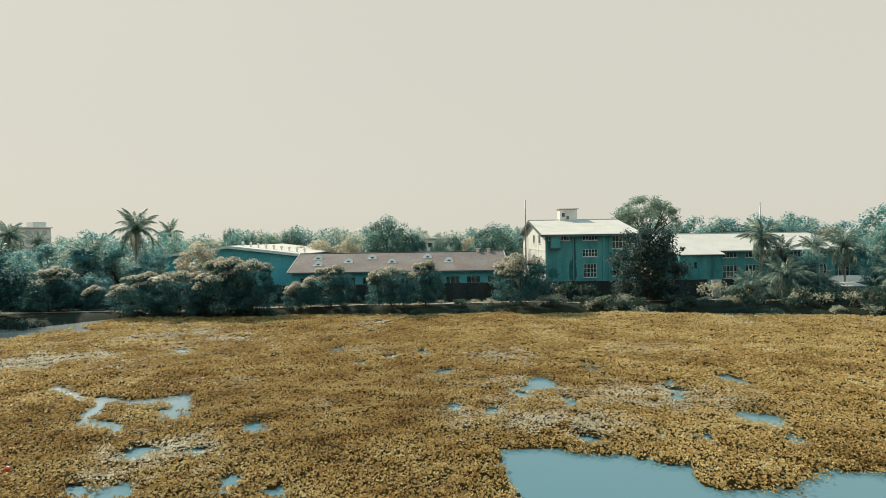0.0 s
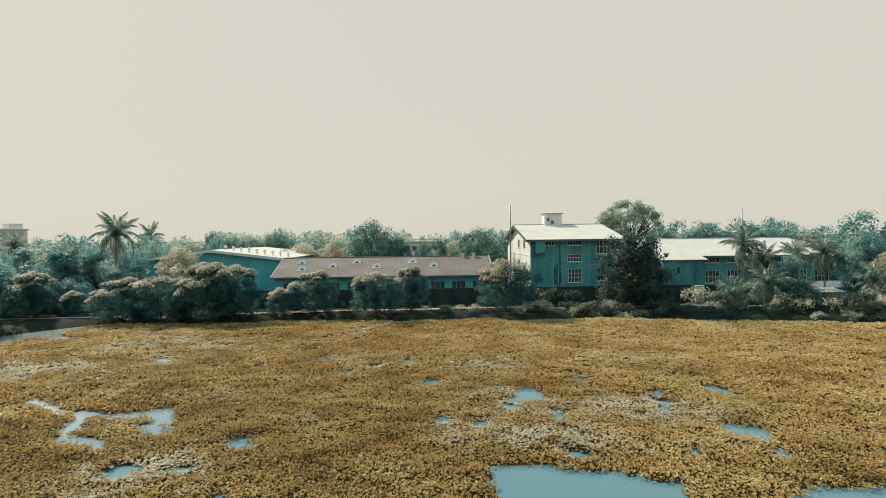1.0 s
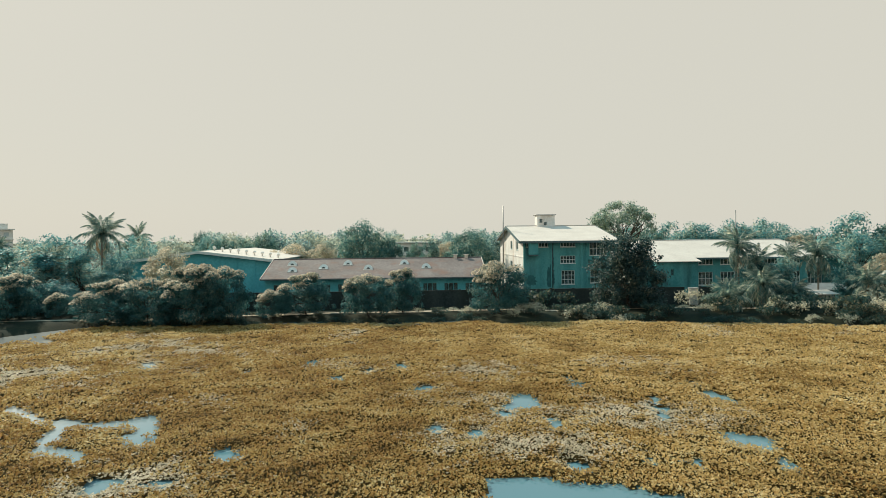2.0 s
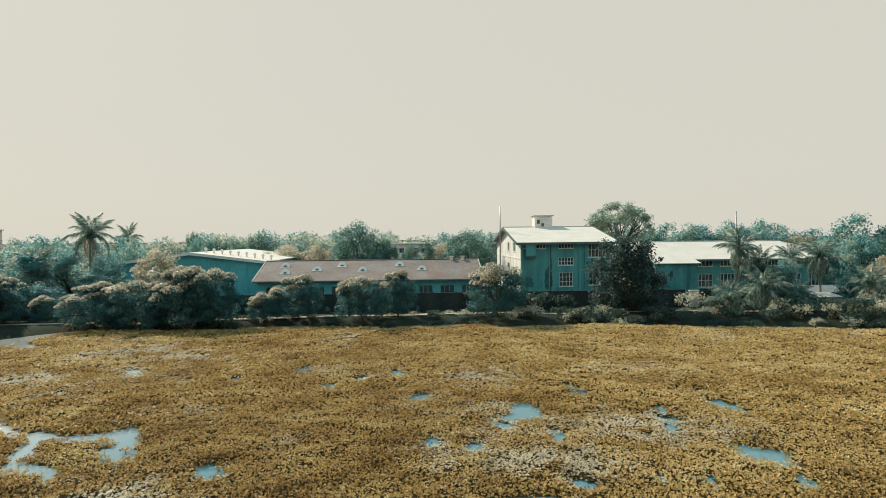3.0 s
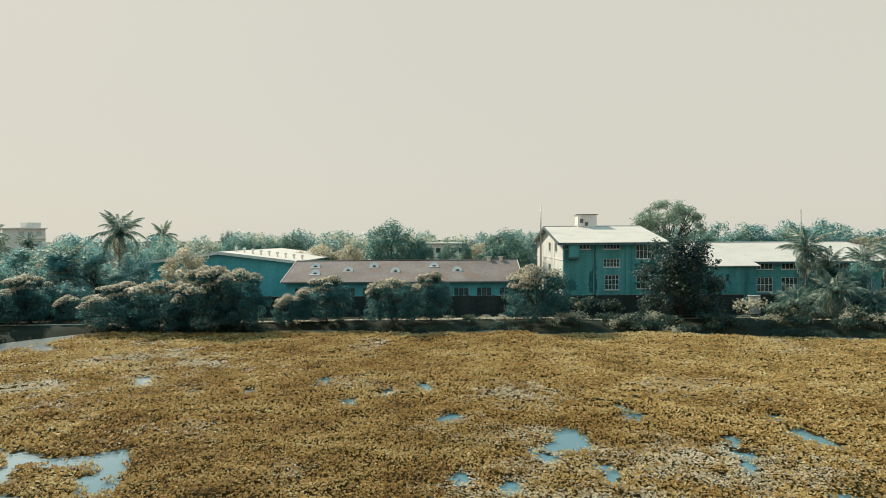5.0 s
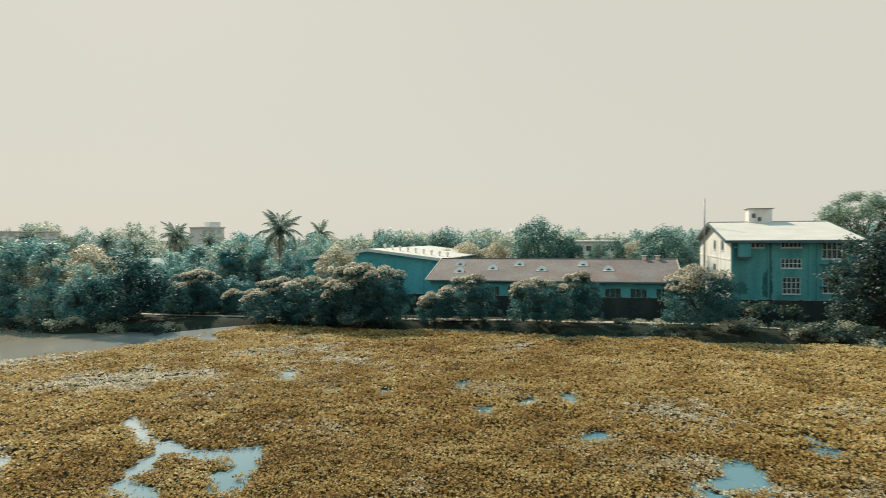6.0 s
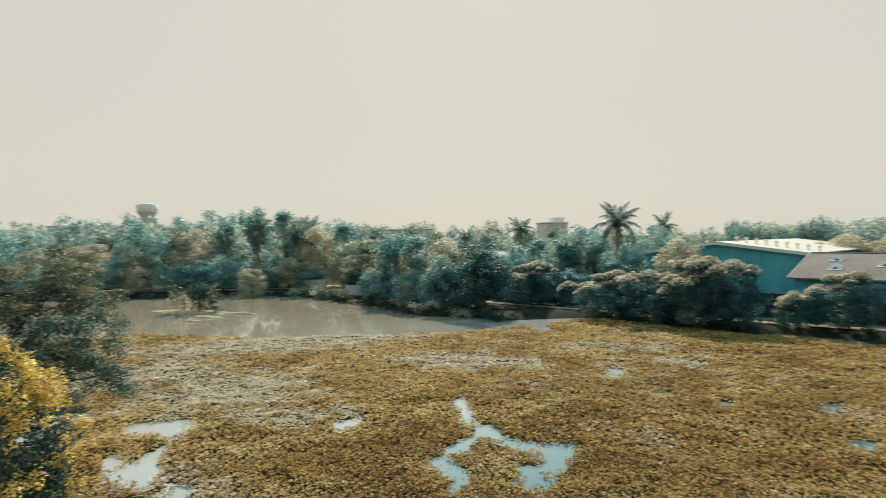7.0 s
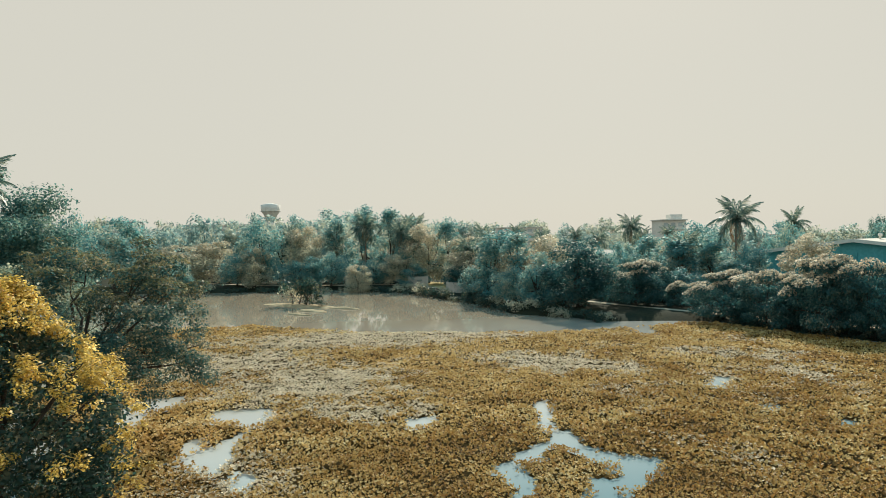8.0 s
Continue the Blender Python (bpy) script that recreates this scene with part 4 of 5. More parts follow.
def mast(x, y, z0, z1, label):
    h = thing("mast", x, y, z0, label, "mast")
    part("pole", tube(bmesh.new(), [(0, 0, 0), (0, 0, (z1 - z0) * 0.6), (0, 0, z1 - z0)], [0.18, 0.14, 0.10], 7), M_METAL, h)
    part("base", boxed(-0.3, -0.3, 0, 0.3, 0.3, 0.25, bevel=0.03), M_CONCRETE, h)


mast(17.9, 135.0, GZ - 0.2, 19.6, "thin grey steel mast beside the factory block")
mast(60.0, 118.0, GZ - 0.2, 17.6, "thin grey steel mast behind the palms")


def block(name, x, y, w, d, floors, fh, label, roof=M_CONCRETE, wall=M_WHITE, turn=0.0, cols=6, glass=M_GLASS):
    """A distant block of flats or offices with rows of windows."""
    h = thing(name, x, y, 0.6, label, "building", turn=turn)
    H = floors * fh
    ops = [(0.8 + k * (w - 1.0) / cols, f * fh + 1.0, 0.8 + k * (w - 1.0) / cols + (w - 1.0) / cols * 0.62, f * fh + 2.4) for k in range(cols) for f in range(floors)]
    part("front_wall", wall_grid(w, H, 0.3, ops), wall, h)
    for a, b, c, e in ops:
        part("window", boxed(a, 0.14, b, c, 0.18, e), glass, h)
    part("side_wall", boxed(0, 0.3, 0, 0.3, d, H), wall, h)
    part("side_wall", boxed(w - 0.3, 0.3, 0, w, d, H), wall, h)
    part("back_wall", boxed(0.3, d - 0.3, 0, w - 0.3, d, H), wall, h)
    part("roof", boxed(-0.4, -0.6, H, w + 0.4, d + 0.4, H + 0.35), roof, h)
    for f in range(1, floors):
        part("floor_slab", boxed(-0.1, -0.35, f * fh - 0.12, w + 0.1, d - 0.3, f * fh + 0.1), wall, h)
    return h


block("office_block", -7.6, 190, 12, 10, 3, 3.6, "distant white three-storey office block", M_CREAM, cols=5)
for bx, by, bw, bf, bt, bc in ((-479, 59, 23, 8, 56, 5), (-455, 113, 47, 7, 56, 9), (-257, 228, 24, 5, 56, 6)):
    block("distant_block", bx, by, bw, 14, bf, 3.2, "distant pale block of flats in the haze", M_CREAM, M_CREAM, bt, bc, M_HAZEWIN)
ap = block("apartment_block", -145.5, 216.0, 9, 11, 5, 3.3, "distant hazy white block of flats", roof=M_CREAM, wall=M_CREAM, turn=56, cols=3, glass=M_HAZEWIN)
part("roof_room", boxed(4, 2, 16.85, 8.4, 7, 18.7), M_CREAM, ap)


def water_tower():
    h = thing("water_tower", -314, 125.5, 0.5, "distant pale concrete water tower with flared tank", "water tower")
    part("shaft", tube(bmesh.new(), [(0, 0, 0), (0, 0, 12), (0, 0, 22)], [2.6, 2.2, 2.2], 20), M_CREAM, h)
    part("tank", tube(bmesh.new(), [(0, 0, 21), (0, 0, 24.5), (0, 0, 26.2), (0, 0, 29.5), (0, 0, 30.4)], [2.0, 3.4, 4.7, 4.9, 1.0], 28), M_CREAM, h, "flared concrete tank")
    part("railing", tube(bmesh.new(), [(0, 0, 26.1), (0, 0, 26.4)], [5.0, 5.0], 28), M_CREAM, h)


water_tower()


def house(x, y, w, d, hgt, turn, roof, label):
    h = thing("house", x, y, 0.6, label, "house", "houses among the trees", turn)
    part("wall", wall_grid(w, hgt, 0.25, [(1.0, 1.0, 2.2, 2.2), (w - 2.4, 1.0, w - 1.2, 2.2)]), M_WHITE, h)
    for a in (1.0, w - 2.4):
        part("window", boxed(a, 0.1, 1.0, a + 1.2, 0.14, 2.2), M_GLASS, h)
    for q in ((0, 0.25, 0, 0.25, d, hgt), (w - 0.25, 0.25, 0, w, d, hgt), (0.25, d - 0.25, 0, w - 0.25, d, hgt)):
        part("wall", boxed(*q), M_WHITE, h)
    part("roof", sloped(-0.5, w + 0.5, -0.6, hgt - 0.25, d / 2, hgt + d * 0.22, 0.15), roof, h)
    part("roof", sloped(-0.5, w + 0.5, d + 0.6, hgt - 0.25, d / 2, hgt + d * 0.22, 0.15), roof, h)
    part("gable", turned(prism([(0, hgt), (d, hgt), (d / 2, hgt + d * 0.2)], 0, 0.2), pose(0.2, 0, 0, 0, 0, 90)), M_WHITE, h)
    part("gable", turned(prism([(0, hgt), (d, hgt), (d / 2, hgt + d * 0.2)], 0, 0.2), pose(w, 0, 0, 0, 0, 90)), M_WHITE, h)


for hx, hy, hw, hh, ht, rf in ((-236, 122, 16, 7.5, 66, M_TILE), (-205, 168, 13, 7.0, 52, M_ROOFWHITE), (-120, 150, 10, 5.5, 40, M_ROOFWHITE), (-270, 150, 20, 9, 62, M_CONCRETE), (-95, 128, 9, 5.5, 25, M_ROOFWHITE)):
    house(hx, hy, hw, 8, hh, ht, rf, "distant house with low roof among trees")


# ---- trees ----
def crown_mesh(name, seed, clumps, per, size, material, flat=1.0, upward=0.6):
    """Leaf cards gathered in uneven clumps (x, y, z, radius)."""
    rng = np.random.default_rng(seed)
    at, nrm = [], []
    for cx, cy, cz, r in clumps:
        n = int(per * r * r)
        d = rng.normal(size=(n, 3))
        d /= np.linalg.norm(d, axis=1, keepdims=True)
        rad = r * rng.random(n) ** 0.45 * (0.75 + 0.5 * rng.random(n))
        p = d * rad[:, None] * (1, 1, flat)
        at.append(p + (cx, cy, cz))
        nn = d * 0.6 + rng.normal(size=(n, 3)) * 0.5
        nn[:, 2] += upward
        nrm.append(nn)
    at, nrm = np.concatenate(at), np.concatenate(nrm)
    s = size * rng.uniform(0.6, 1.4, len(at))
    return quads(name, cards(rng, at, nrm, s, s * 0.62), material)


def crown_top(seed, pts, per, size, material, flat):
    """Lighter leaf cards that paint sunlight on the upper, sunward sides of the clumps."""
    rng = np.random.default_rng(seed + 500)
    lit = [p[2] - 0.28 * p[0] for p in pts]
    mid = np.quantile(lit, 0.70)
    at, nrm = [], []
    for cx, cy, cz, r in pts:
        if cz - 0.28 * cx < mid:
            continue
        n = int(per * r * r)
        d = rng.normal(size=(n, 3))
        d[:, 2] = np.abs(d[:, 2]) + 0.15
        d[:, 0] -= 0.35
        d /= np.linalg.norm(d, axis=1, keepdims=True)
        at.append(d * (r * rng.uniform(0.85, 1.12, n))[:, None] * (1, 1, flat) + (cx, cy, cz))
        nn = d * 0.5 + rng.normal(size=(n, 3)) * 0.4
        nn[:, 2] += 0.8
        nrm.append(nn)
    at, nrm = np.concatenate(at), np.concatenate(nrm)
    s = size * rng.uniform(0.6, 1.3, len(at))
    return quads("sunlit_leaves", cards(rng, at, nrm, s, s * 0.62), material)


def grow(name, seed, label, H, stem, rx, rz, clumps, rad, per, size, material, flat=0.8, trunk=0.25, shape="dome", upward=0.6, spread=0.5, limbs=9, category="tree", off=(0.0, 0.0), golden=None):
    """A tree with its foot at the origin: trunk and limbs in one mesh, crown in another."""
    rnd = random.Random(seed)
    ob = thing(name, 0, 0, 0, label, category)
    zc = stem + (H - stem) * 0.45
    pts = []
    while len(pts) < clumps:
        a, q = rnd.uniform(0, 2 * math.pi), math.sqrt(rnd.random())
        if shape == "column":
            z = rnd.uniform(stem, H - rad * 0.6)
            w = rx * (1.0 - 0.75 * max(0, (z - stem) / (H - stem)) ** 1.6)
        elif shape == "umbrella":
            w = rx
            z = stem + (H + 0.35 * rad - stem) * (1 - 0.66 * q ** 2.2) * rnd.uniform(0.9, 1.06) * rnd.choice((1.0, 1.0, 0.95, 0.85, 0.7, 0.5, 0.3, 0.12))
        elif shape == "full":
            w = rx
            z = rnd.uniform(stem + rad * 0.4, zc + rz * math.sqrt(max(0.02, 1 - q * q)))
        else:
            w = rx
            top = math.sqrt(max(0, 1 - q * q))
            z = zc + rz * top * rnd.choice((1, 1, 1, 0.5, -0.7)) * rnd.uniform(0.6, 1)
        z = min(max(z, rad * 0.5), H - rad * 0.45)
        pts.append((off[0] + q * w * math.cos(a), off[1] + q * w * math.sin(a), z, rad * rnd.uniform(0.5, 1.4)))
    crown = new("crown", crown_mesh("crown", seed, pts, per, size, material, flat, upward))
    crown.parent = ob
    # second leaf layer whose colour stands in for sunlight on the crown
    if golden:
        young = new("sunlit_leaves", crown_top(seed, pts, per * 1.0, size, golden, flat))
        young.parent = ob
        tagged(young, "golden-brown leaves painted as sunlit crown top")
    bm = bmesh.new()
    sides = 4 if limbs <= 4 else 6
    fork = max(0.6, stem * 0.8)
    lean = Vector((rnd.uniform(-0.3, 0.3), rnd.uniform(-0.3, 0.3), 0))
    mid = Vector((0, 0, fork)) + lean
    tube(bm, [(0, 0, -0.4), (0.02, 0, 0.3), tuple(mid * 0.55), tuple(mid)], [trunk * 1.5, trunk * 1.1, trunk * 0.9, trunk * 0.75], 8)
    if shape == "column":
        tube(bm, [tuple(mid), (0, 0, H * 0.75), (0, 0, H * 0.96)], [trunk * 0.7, trunk * 0.35, 0.03], 6)
    crest = Vector((off[0] * 0.8, off[1] * 0.8, fork + (H - fork) * 0.6))
    if shape != "column":
        tube(bm, [tuple(mid), tuple(mid.lerp(crest, 0.5) + lean), tuple(crest)], [trunk * 0.74, trunk * 0.5, trunk * 0.25], 7)
    for k, (x, y, z, r) in enumerate(pts[:limbs]):
        e = Vector((x, y, z))
        a = mid.lerp(crest, rnd.uniform(0.0, 0.5)) + lean * 0.3
        b = a.lerp(e, 0.45) + Vector((rnd.uniform(-1, 1), rnd.uniform(-1, 1), rnd.uniform(0, 1))) * spread
        tube(bm, [tuple(a), tuple(b), tuple(a.lerp(e, 0.75)), tuple(e)], [trunk * 0.55, trunk * 0.36, trunk * 0.2, 0.025], sides)
        for _ in range(2 if limbs > 4 else 0):
            o = a.lerp(e, rnd.uniform(0.5, 0.8))
            f = pts[rnd.randrange(len(pts))]
            tip = o.lerp(Vector(f[:3]), min(1, 2.2 / max(0.1, (Vector(f[:3]) - o).length)))
            tube(bm, [tuple(o), tuple(o.lerp(tip, 0.5) + Vector((0, 0, 0.15))), tuple(tip)], [trunk * 0.18, trunk * 0.1, 0.02], 5)
    t = part("trunk", bm, M_BARK, ob)
    return ob


def frond_mesh(seed, length, leaflets, droop, material):
    rnd = random.Random(seed)
    q = []
    for k in range(leaflets):
        u = (k + 1.5) / (leaflets + 1.5)
        x = length * (u - 0.22 * droop * u ** 3)
        z = length * (0.42 * u - (0.35 + 0.55 * droop) * u * u)
        ll = length * 0.27 * math.sin(math.pi * min(1, 0.14 + 0.84 * u)) * rnd.uniform(0.85, 1.15)
        for sgn in (-1, 1):
            a = Vector((x, 0, z))
            tip = Vector((x + ll * 0.45, sgn * ll * (0.28 + 0.25 * rnd.random()), z - ll * (0.45 + 0.5 * rnd.random())))
            side = Vector((0.045 * length / 4, 0, 0.0))
            mid = a.lerp(tip, 0.5) + Vector((0, 0, ll * 0.07))
            q.append([a, mid - side, tip, mid + side])
    arr = np.array([[tuple(v) for v in f] for f in q])
    # the rib as four-sided pieces
    ribq, prev = [], None
    for k in range(9):
        u = k / 8
        x, z, w = length * (u - 0.22 * droop * u ** 3), length * (0.42 * u - (0.35 + 0.55 * droop) * u * u), 0.05 * (1 - 0.8 * u) + 0.008
        cur = ((x, -w, z), (x, w, z), (x, w, z - w), (x, -w, z - w))
        if prev:
            for i in range(4):
                ribq.append([prev[i], prev[(i + 1) % 4], cur[(i + 1) % 4], cur[i]])
        prev = cur
    return quads("frond", np.concatenate([arr, np.array(ribq)]), material)


FRONDS = [frond_mesh(s, 4.0, 40, d, M_PALM) for s, d in ((1, 0.35), (2, 0.7), (3, 1.15))] + [frond_mesh(4, 3.4, 30, 1.3, M_DEADPALM)]


def palm(x, y, z, H, spread=1.0, lean=(0.3, 0.2), seed=0, label="tall coconut palm with drooping fronds"):
    rnd = random.Random(seed)
    ob = thing("palm_tree", x, y, z, label, "palm tree", "coconut palms", turn=rnd.uniform(0, 360))
    top = Vector((lean[0] * H * 0.15, lean[1] * H * 0.15, H))
    pts = [(0, 0, -0.4), (0, 0, 0.4), (top.x * 0.25, top.y * 0.25, H * 0.4), (top.x * 0.6, top.y * 0.6, H * 0.75), tuple(top)]
    bm = tube(bmesh.new(), pts, [0.30, 0.21, 0.16, 0.14, 0.13], 9)
    for k in range(2, int(H / 0.7)):
        u = k * 0.7 / H
        c = Vector((0, 0, H * u)) + Vector((top.x, top.y, 0)) * u ** 1.5
        tube(bm, [tuple(c - Vector((0, 0, 0.04))), tuple(c + Vector((0, 0, 0.04)))], [0.20 - 0.06 * u, 0.19 - 0.06 * u], 8)
    part("trunk", bm, M_PALMBARK, ob)
    n = 36
    for k in range(n):
        kind = 0 if k < 10 else (1 if k < 21 else (2 if k < 34 else 3))
        f = new("frond", FRONDS[kind])
        f.parent = ob
        tilt = (-70 + 36 * rnd.random(), -36 + 40 * rnd.random(), 8 + 54 * rnd.random(), 50 + 25 * rnd.random())[kind]
        f.matrix_basis = Matrix.Translation(top) @ pose(0, 0, 0, 0, 0, 137.5 * k + rnd.uniform(-12, 12)) @ pose(0, 0, 0, rnd.uniform(-15, 15), tilt) @ Matrix.Scale(spread * rnd.uniform(0.85, 1.12), 4)
    bm = bmesh.new()
    for k in range(7):
        a = k * 0.9
        bmesh.ops.create_icosphere(bm, subdivisions=1, radius=0.14, matrix=Matrix.Translation(top + Vector((0.24 * math.cos(a), 0.24 * math.sin(a), -0.15 - 0.1 * (k % 2)))))
    part("coconuts", bm, M_PALMBARK, ob, "cluster of coconuts")
    return ob


# one of each kind, which the copies follow
PROTO = {
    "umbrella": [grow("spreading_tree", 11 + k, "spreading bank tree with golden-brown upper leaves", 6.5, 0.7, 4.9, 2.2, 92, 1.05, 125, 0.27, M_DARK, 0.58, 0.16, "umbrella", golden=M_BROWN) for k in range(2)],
    "round": [grow("leafy_tree", 21 + k, "dense green leafy tree with uneven crown", 12.0, 1.6, 4.8, 5.0, 64, 1.4, 105, 0.36, M_GREEN, 0.85, 0.3, "full") for k in range(2)],
    "teal": [grow("shore_tree", 25 + k, "dense teal-green shore tree with billowing crown", 12.0, 0.9, 4.9, 5.2, 58, 1.45, 48, 0.47, M_TEALLEAF, 0.85, 0.3, "full") for k in range(2)],
    "billowing": [grow("mango_tree", 36, "dark dense broad-leaved tree before the factory", 12.0, 0.6, 5.0, 5.8, 120, 1.2, 130, 0.32, M_MANGO, 0.85, 0.35, "full")] * 2,
    "dark": [grow("broadleaf_tree", 31 + k, "dark dense broad-leaved tree", 12.0, 0.8, 5.0, 5.8, 84, 1.4, 80, 0.40, M_DARK, 0.85, 0.35, "full") for k in range(2)],
    "column": [grow("slender_tree", 41 + k, "slender upright dark green tree", 15.0, 0.3, 4.2, 6.0, 54, 1.25, 58, 0.45, M_TEALLEAF, 0.8, 0.22, "column") for k in range(2)],
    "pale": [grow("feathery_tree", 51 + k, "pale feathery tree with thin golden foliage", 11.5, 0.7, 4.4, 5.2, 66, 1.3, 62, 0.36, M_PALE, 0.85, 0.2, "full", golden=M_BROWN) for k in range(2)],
    "airy": [grow("open_crowned_tree", 57 + k, "open-crowned grey-green tree with gaps", 12.0, 3.6, 5.4, 4.6, 95, 0.95, 130, 0.27, M_AIRY, 0.6, 0.28, limbs=18) for k in range(2)],
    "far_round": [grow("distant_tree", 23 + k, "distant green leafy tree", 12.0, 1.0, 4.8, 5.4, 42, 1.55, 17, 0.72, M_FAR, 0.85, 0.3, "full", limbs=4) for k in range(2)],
    "far_pale": [grow("distant_pale_tree", 53 + k, "distant tree paled by haze in its leaf colour", 11.5, 0.9, 4.6, 5.2, 42, 1.45, 18, 0.70, M_FARDRY, 0.85, 0.2, "full", limbs=4) for k in range(2)],
    "shrub": [grow("shrub", 61 + k, "low tangled shrub on the bank", 2.6, 0.2, 2.0, 1.2, 16, 0.75, 44, 0.36, M_SHRUB, 0.8, 0.07, limbs=4, category="shrub") for k in range(2)],
    "dry_shrub": [grow("dry_shrub", 71 + k, "dry yellowish shrub on the bank", 2.4, 0.2, 2.0, 1.1, 15, 0.75, 44, 0.36, M_PALE, 0.8, 0.07, limbs=4, category="shrub") for k in range(2)],
}
HEIGHT = {"teal": 12.0, "billowing": 12.0, "umbrella": 6.5, "round": 12.0, "dark": 12.0, "column": 15.0, "pale": 11.5, "airy": 12.0, "far_round": 12.0, "far_pale": 11.5, "shrub": 2.6, "dry_shrub": 2.4}
WIDTH = {"teal": 12.5, "billowing": 12.8, "umbrella": 12.0, "round": 12.5, "dark": 12.8, "column": 8.2, "pale": 11.0, "airy": 12.0, "far_round": 12.5, "far_pale": 11.5, "shrub": 5.2, "dry_shrub": 5.2}
used = {k: 0 for k in PROTO}


def plant(kind, x, y, high, wide, group, turn=None, z=None):
    rnd = random.Random(int(x * 13 + y * 7))
    turn = rnd.uniform(-50, 50) if turn is None else turn
    z = float(ground_height(x, y)) - 0.05 if z is None else z
    s = wide / WIDTH[kind]
    m = pose(x, y, z, 0, 0, turn) @ Matrix.Diagonal((s, s, high / HEIGHT[kind], 1))
    k = used[kind]
    used[kind] += 1
    proto = PROTO[kind][k % 2]
    if k < 2:
        proto.matrix_basis = m
        return tagged(proto, group=group)
    ob = copy_thing(proto, Matrix.Identity(4))
    ob.matrix_basis = m
    return tagged(ob, group=group)


# trees on the far bank, in front of the sheds
for kind, x, y, high, wide in (
    ("umbrella", -47.8, 98.5, 6.4, 11.5), ("umbrella", -41.0, 97.0, 7.2, 11.5), ("umbrella", -34.0, 97.2, 8.7, 12.0), ("umbrella", -29.8, 97.4, 8.2, 9.5), ("umbrella", -36.5, 99.5, 8.0, 10.0),
    ("umbrella", -23.2, 100.0, 4.4, 6.4), ("umbrella", -18.5, 102.0, 6.4, 11.0), ("umbrella", -8.2, 98.5, 6.4, 9.4), ("umbrella", -3.0, 102.5, 7.0, 8.4),
    ("umbrella", 12.4, 99.0, 8.0, 11.2), ("billowing", 34.2, 103.2, 12.8, 14.2), ("umbrella", -64.5, 104.5, 6.5, 11.0), ("umbrella", -57.0, 102.5, 3.9, 6.0), ("shrub", 20.5, 106.0, 3.4, 6.0), ("shrub", 24.5, 107.0, 2.6, 5.0),
):
    plant(kind, x, y, high, wide, "trees on the far bank")

# trees behind the buildings
for kind, x, y, high, wide in (
    ("round", -13.5, 150, 16.2, 15.7), ("round", -7.1, 152, 13.3, 9.3), ("round", 12.2, 148, 13.8, 14.9), ("round", 3.0, 160, 12.6, 6.3), ("pale", 8.0, 162, 11.5, 8.5), ("round", -1.3, 175, 10.8, 6.2),
    ("pale", -29.7, 160, 11.4, 13.2), ("pale", -34.8, 158, 9.8, 8.2), ("pale", -24.3, 165, 11.4, 10.1), ("round", -64.8, 190, 16.1, 5.9),
):
    plant(kind, x, y, high, wide, "trees behind the buildings")
for kind, x, y, high, wide in (
    ("round", -58.5, 188, 12.4, 11.5), ("round", -51.5, 186, 13.4, 11.3), ("round", -45.4, 184, 14.0, 12.0), ("airy", 57.5, 176, 22.2, 20.0), ("airy", 52.5, 178, 18.4, 12.0), ("round", 66.3, 182, 16.0, 12.0),
    ("pale", 113.1, 180, 12.3, 14.6), ("teal", 92.0, 128, 17.4, 16.0), ("teal", 88.0, 124, 13.0, 12.0), ("round", 97.0, 124, 15.0, 14.0),
):
    plant(kind, x, y, high, wide, "trees behind the buildings")
rnd = random.Random(5)
for k in range(11):
    plant("teal", 66 + k * 5.4 + rnd.uniform(-1, 1), 188 + rnd.uniform(-5, 7), 17.4 + rnd.uniform(-1.6, 0.8) - 0.06 * (k - 5) ** 2, 15 + rnd.uniform(-1, 3), "far tree line")
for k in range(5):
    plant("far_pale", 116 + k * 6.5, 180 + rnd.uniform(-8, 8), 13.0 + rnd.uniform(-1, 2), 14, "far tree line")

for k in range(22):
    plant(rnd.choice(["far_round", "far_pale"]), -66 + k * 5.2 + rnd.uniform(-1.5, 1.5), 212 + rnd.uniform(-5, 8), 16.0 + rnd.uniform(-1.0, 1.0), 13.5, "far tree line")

# left end of the far bank, round the warehouse
for kind, x, y, high, wide in (
    ("teal", -75.1, 132, 14.4, 12.9), ("teal", -85.6, 140, 12.5, 10.5), ("column", -62.8, 119.0, 11.0, 7.0), ("teal", -57.2, 120.0, 9.6, 7.5), ("column", -67.2, 116, 10.2, 10.8), ("column", -63.5, 121, 10.4, 8.4), ("teal", -68.1, 150, 14.3, 9.5), ("teal", -59.6, 138, 13.9, 8.0),
    ("teal", -57.3, 172, 13.8, 8.0), ("pale", -46.8, 121, 11.2, 9.8), ("teal", -68.5, 112, 8.4, 9.5), ("column", -56.0, 114, 6.6, 7.4), ("column", -53.2, 117, 8.5, 7.0), ("teal", -73.0, 109, 6.5, 9.0), ("dark", -51.0, 110.5, 6.6, 8.0), ("teal", -62.0, 109.5, 6.0, 8.5),
):
    plant(kind, x, y, high, wide, "trees beside the warehouse")

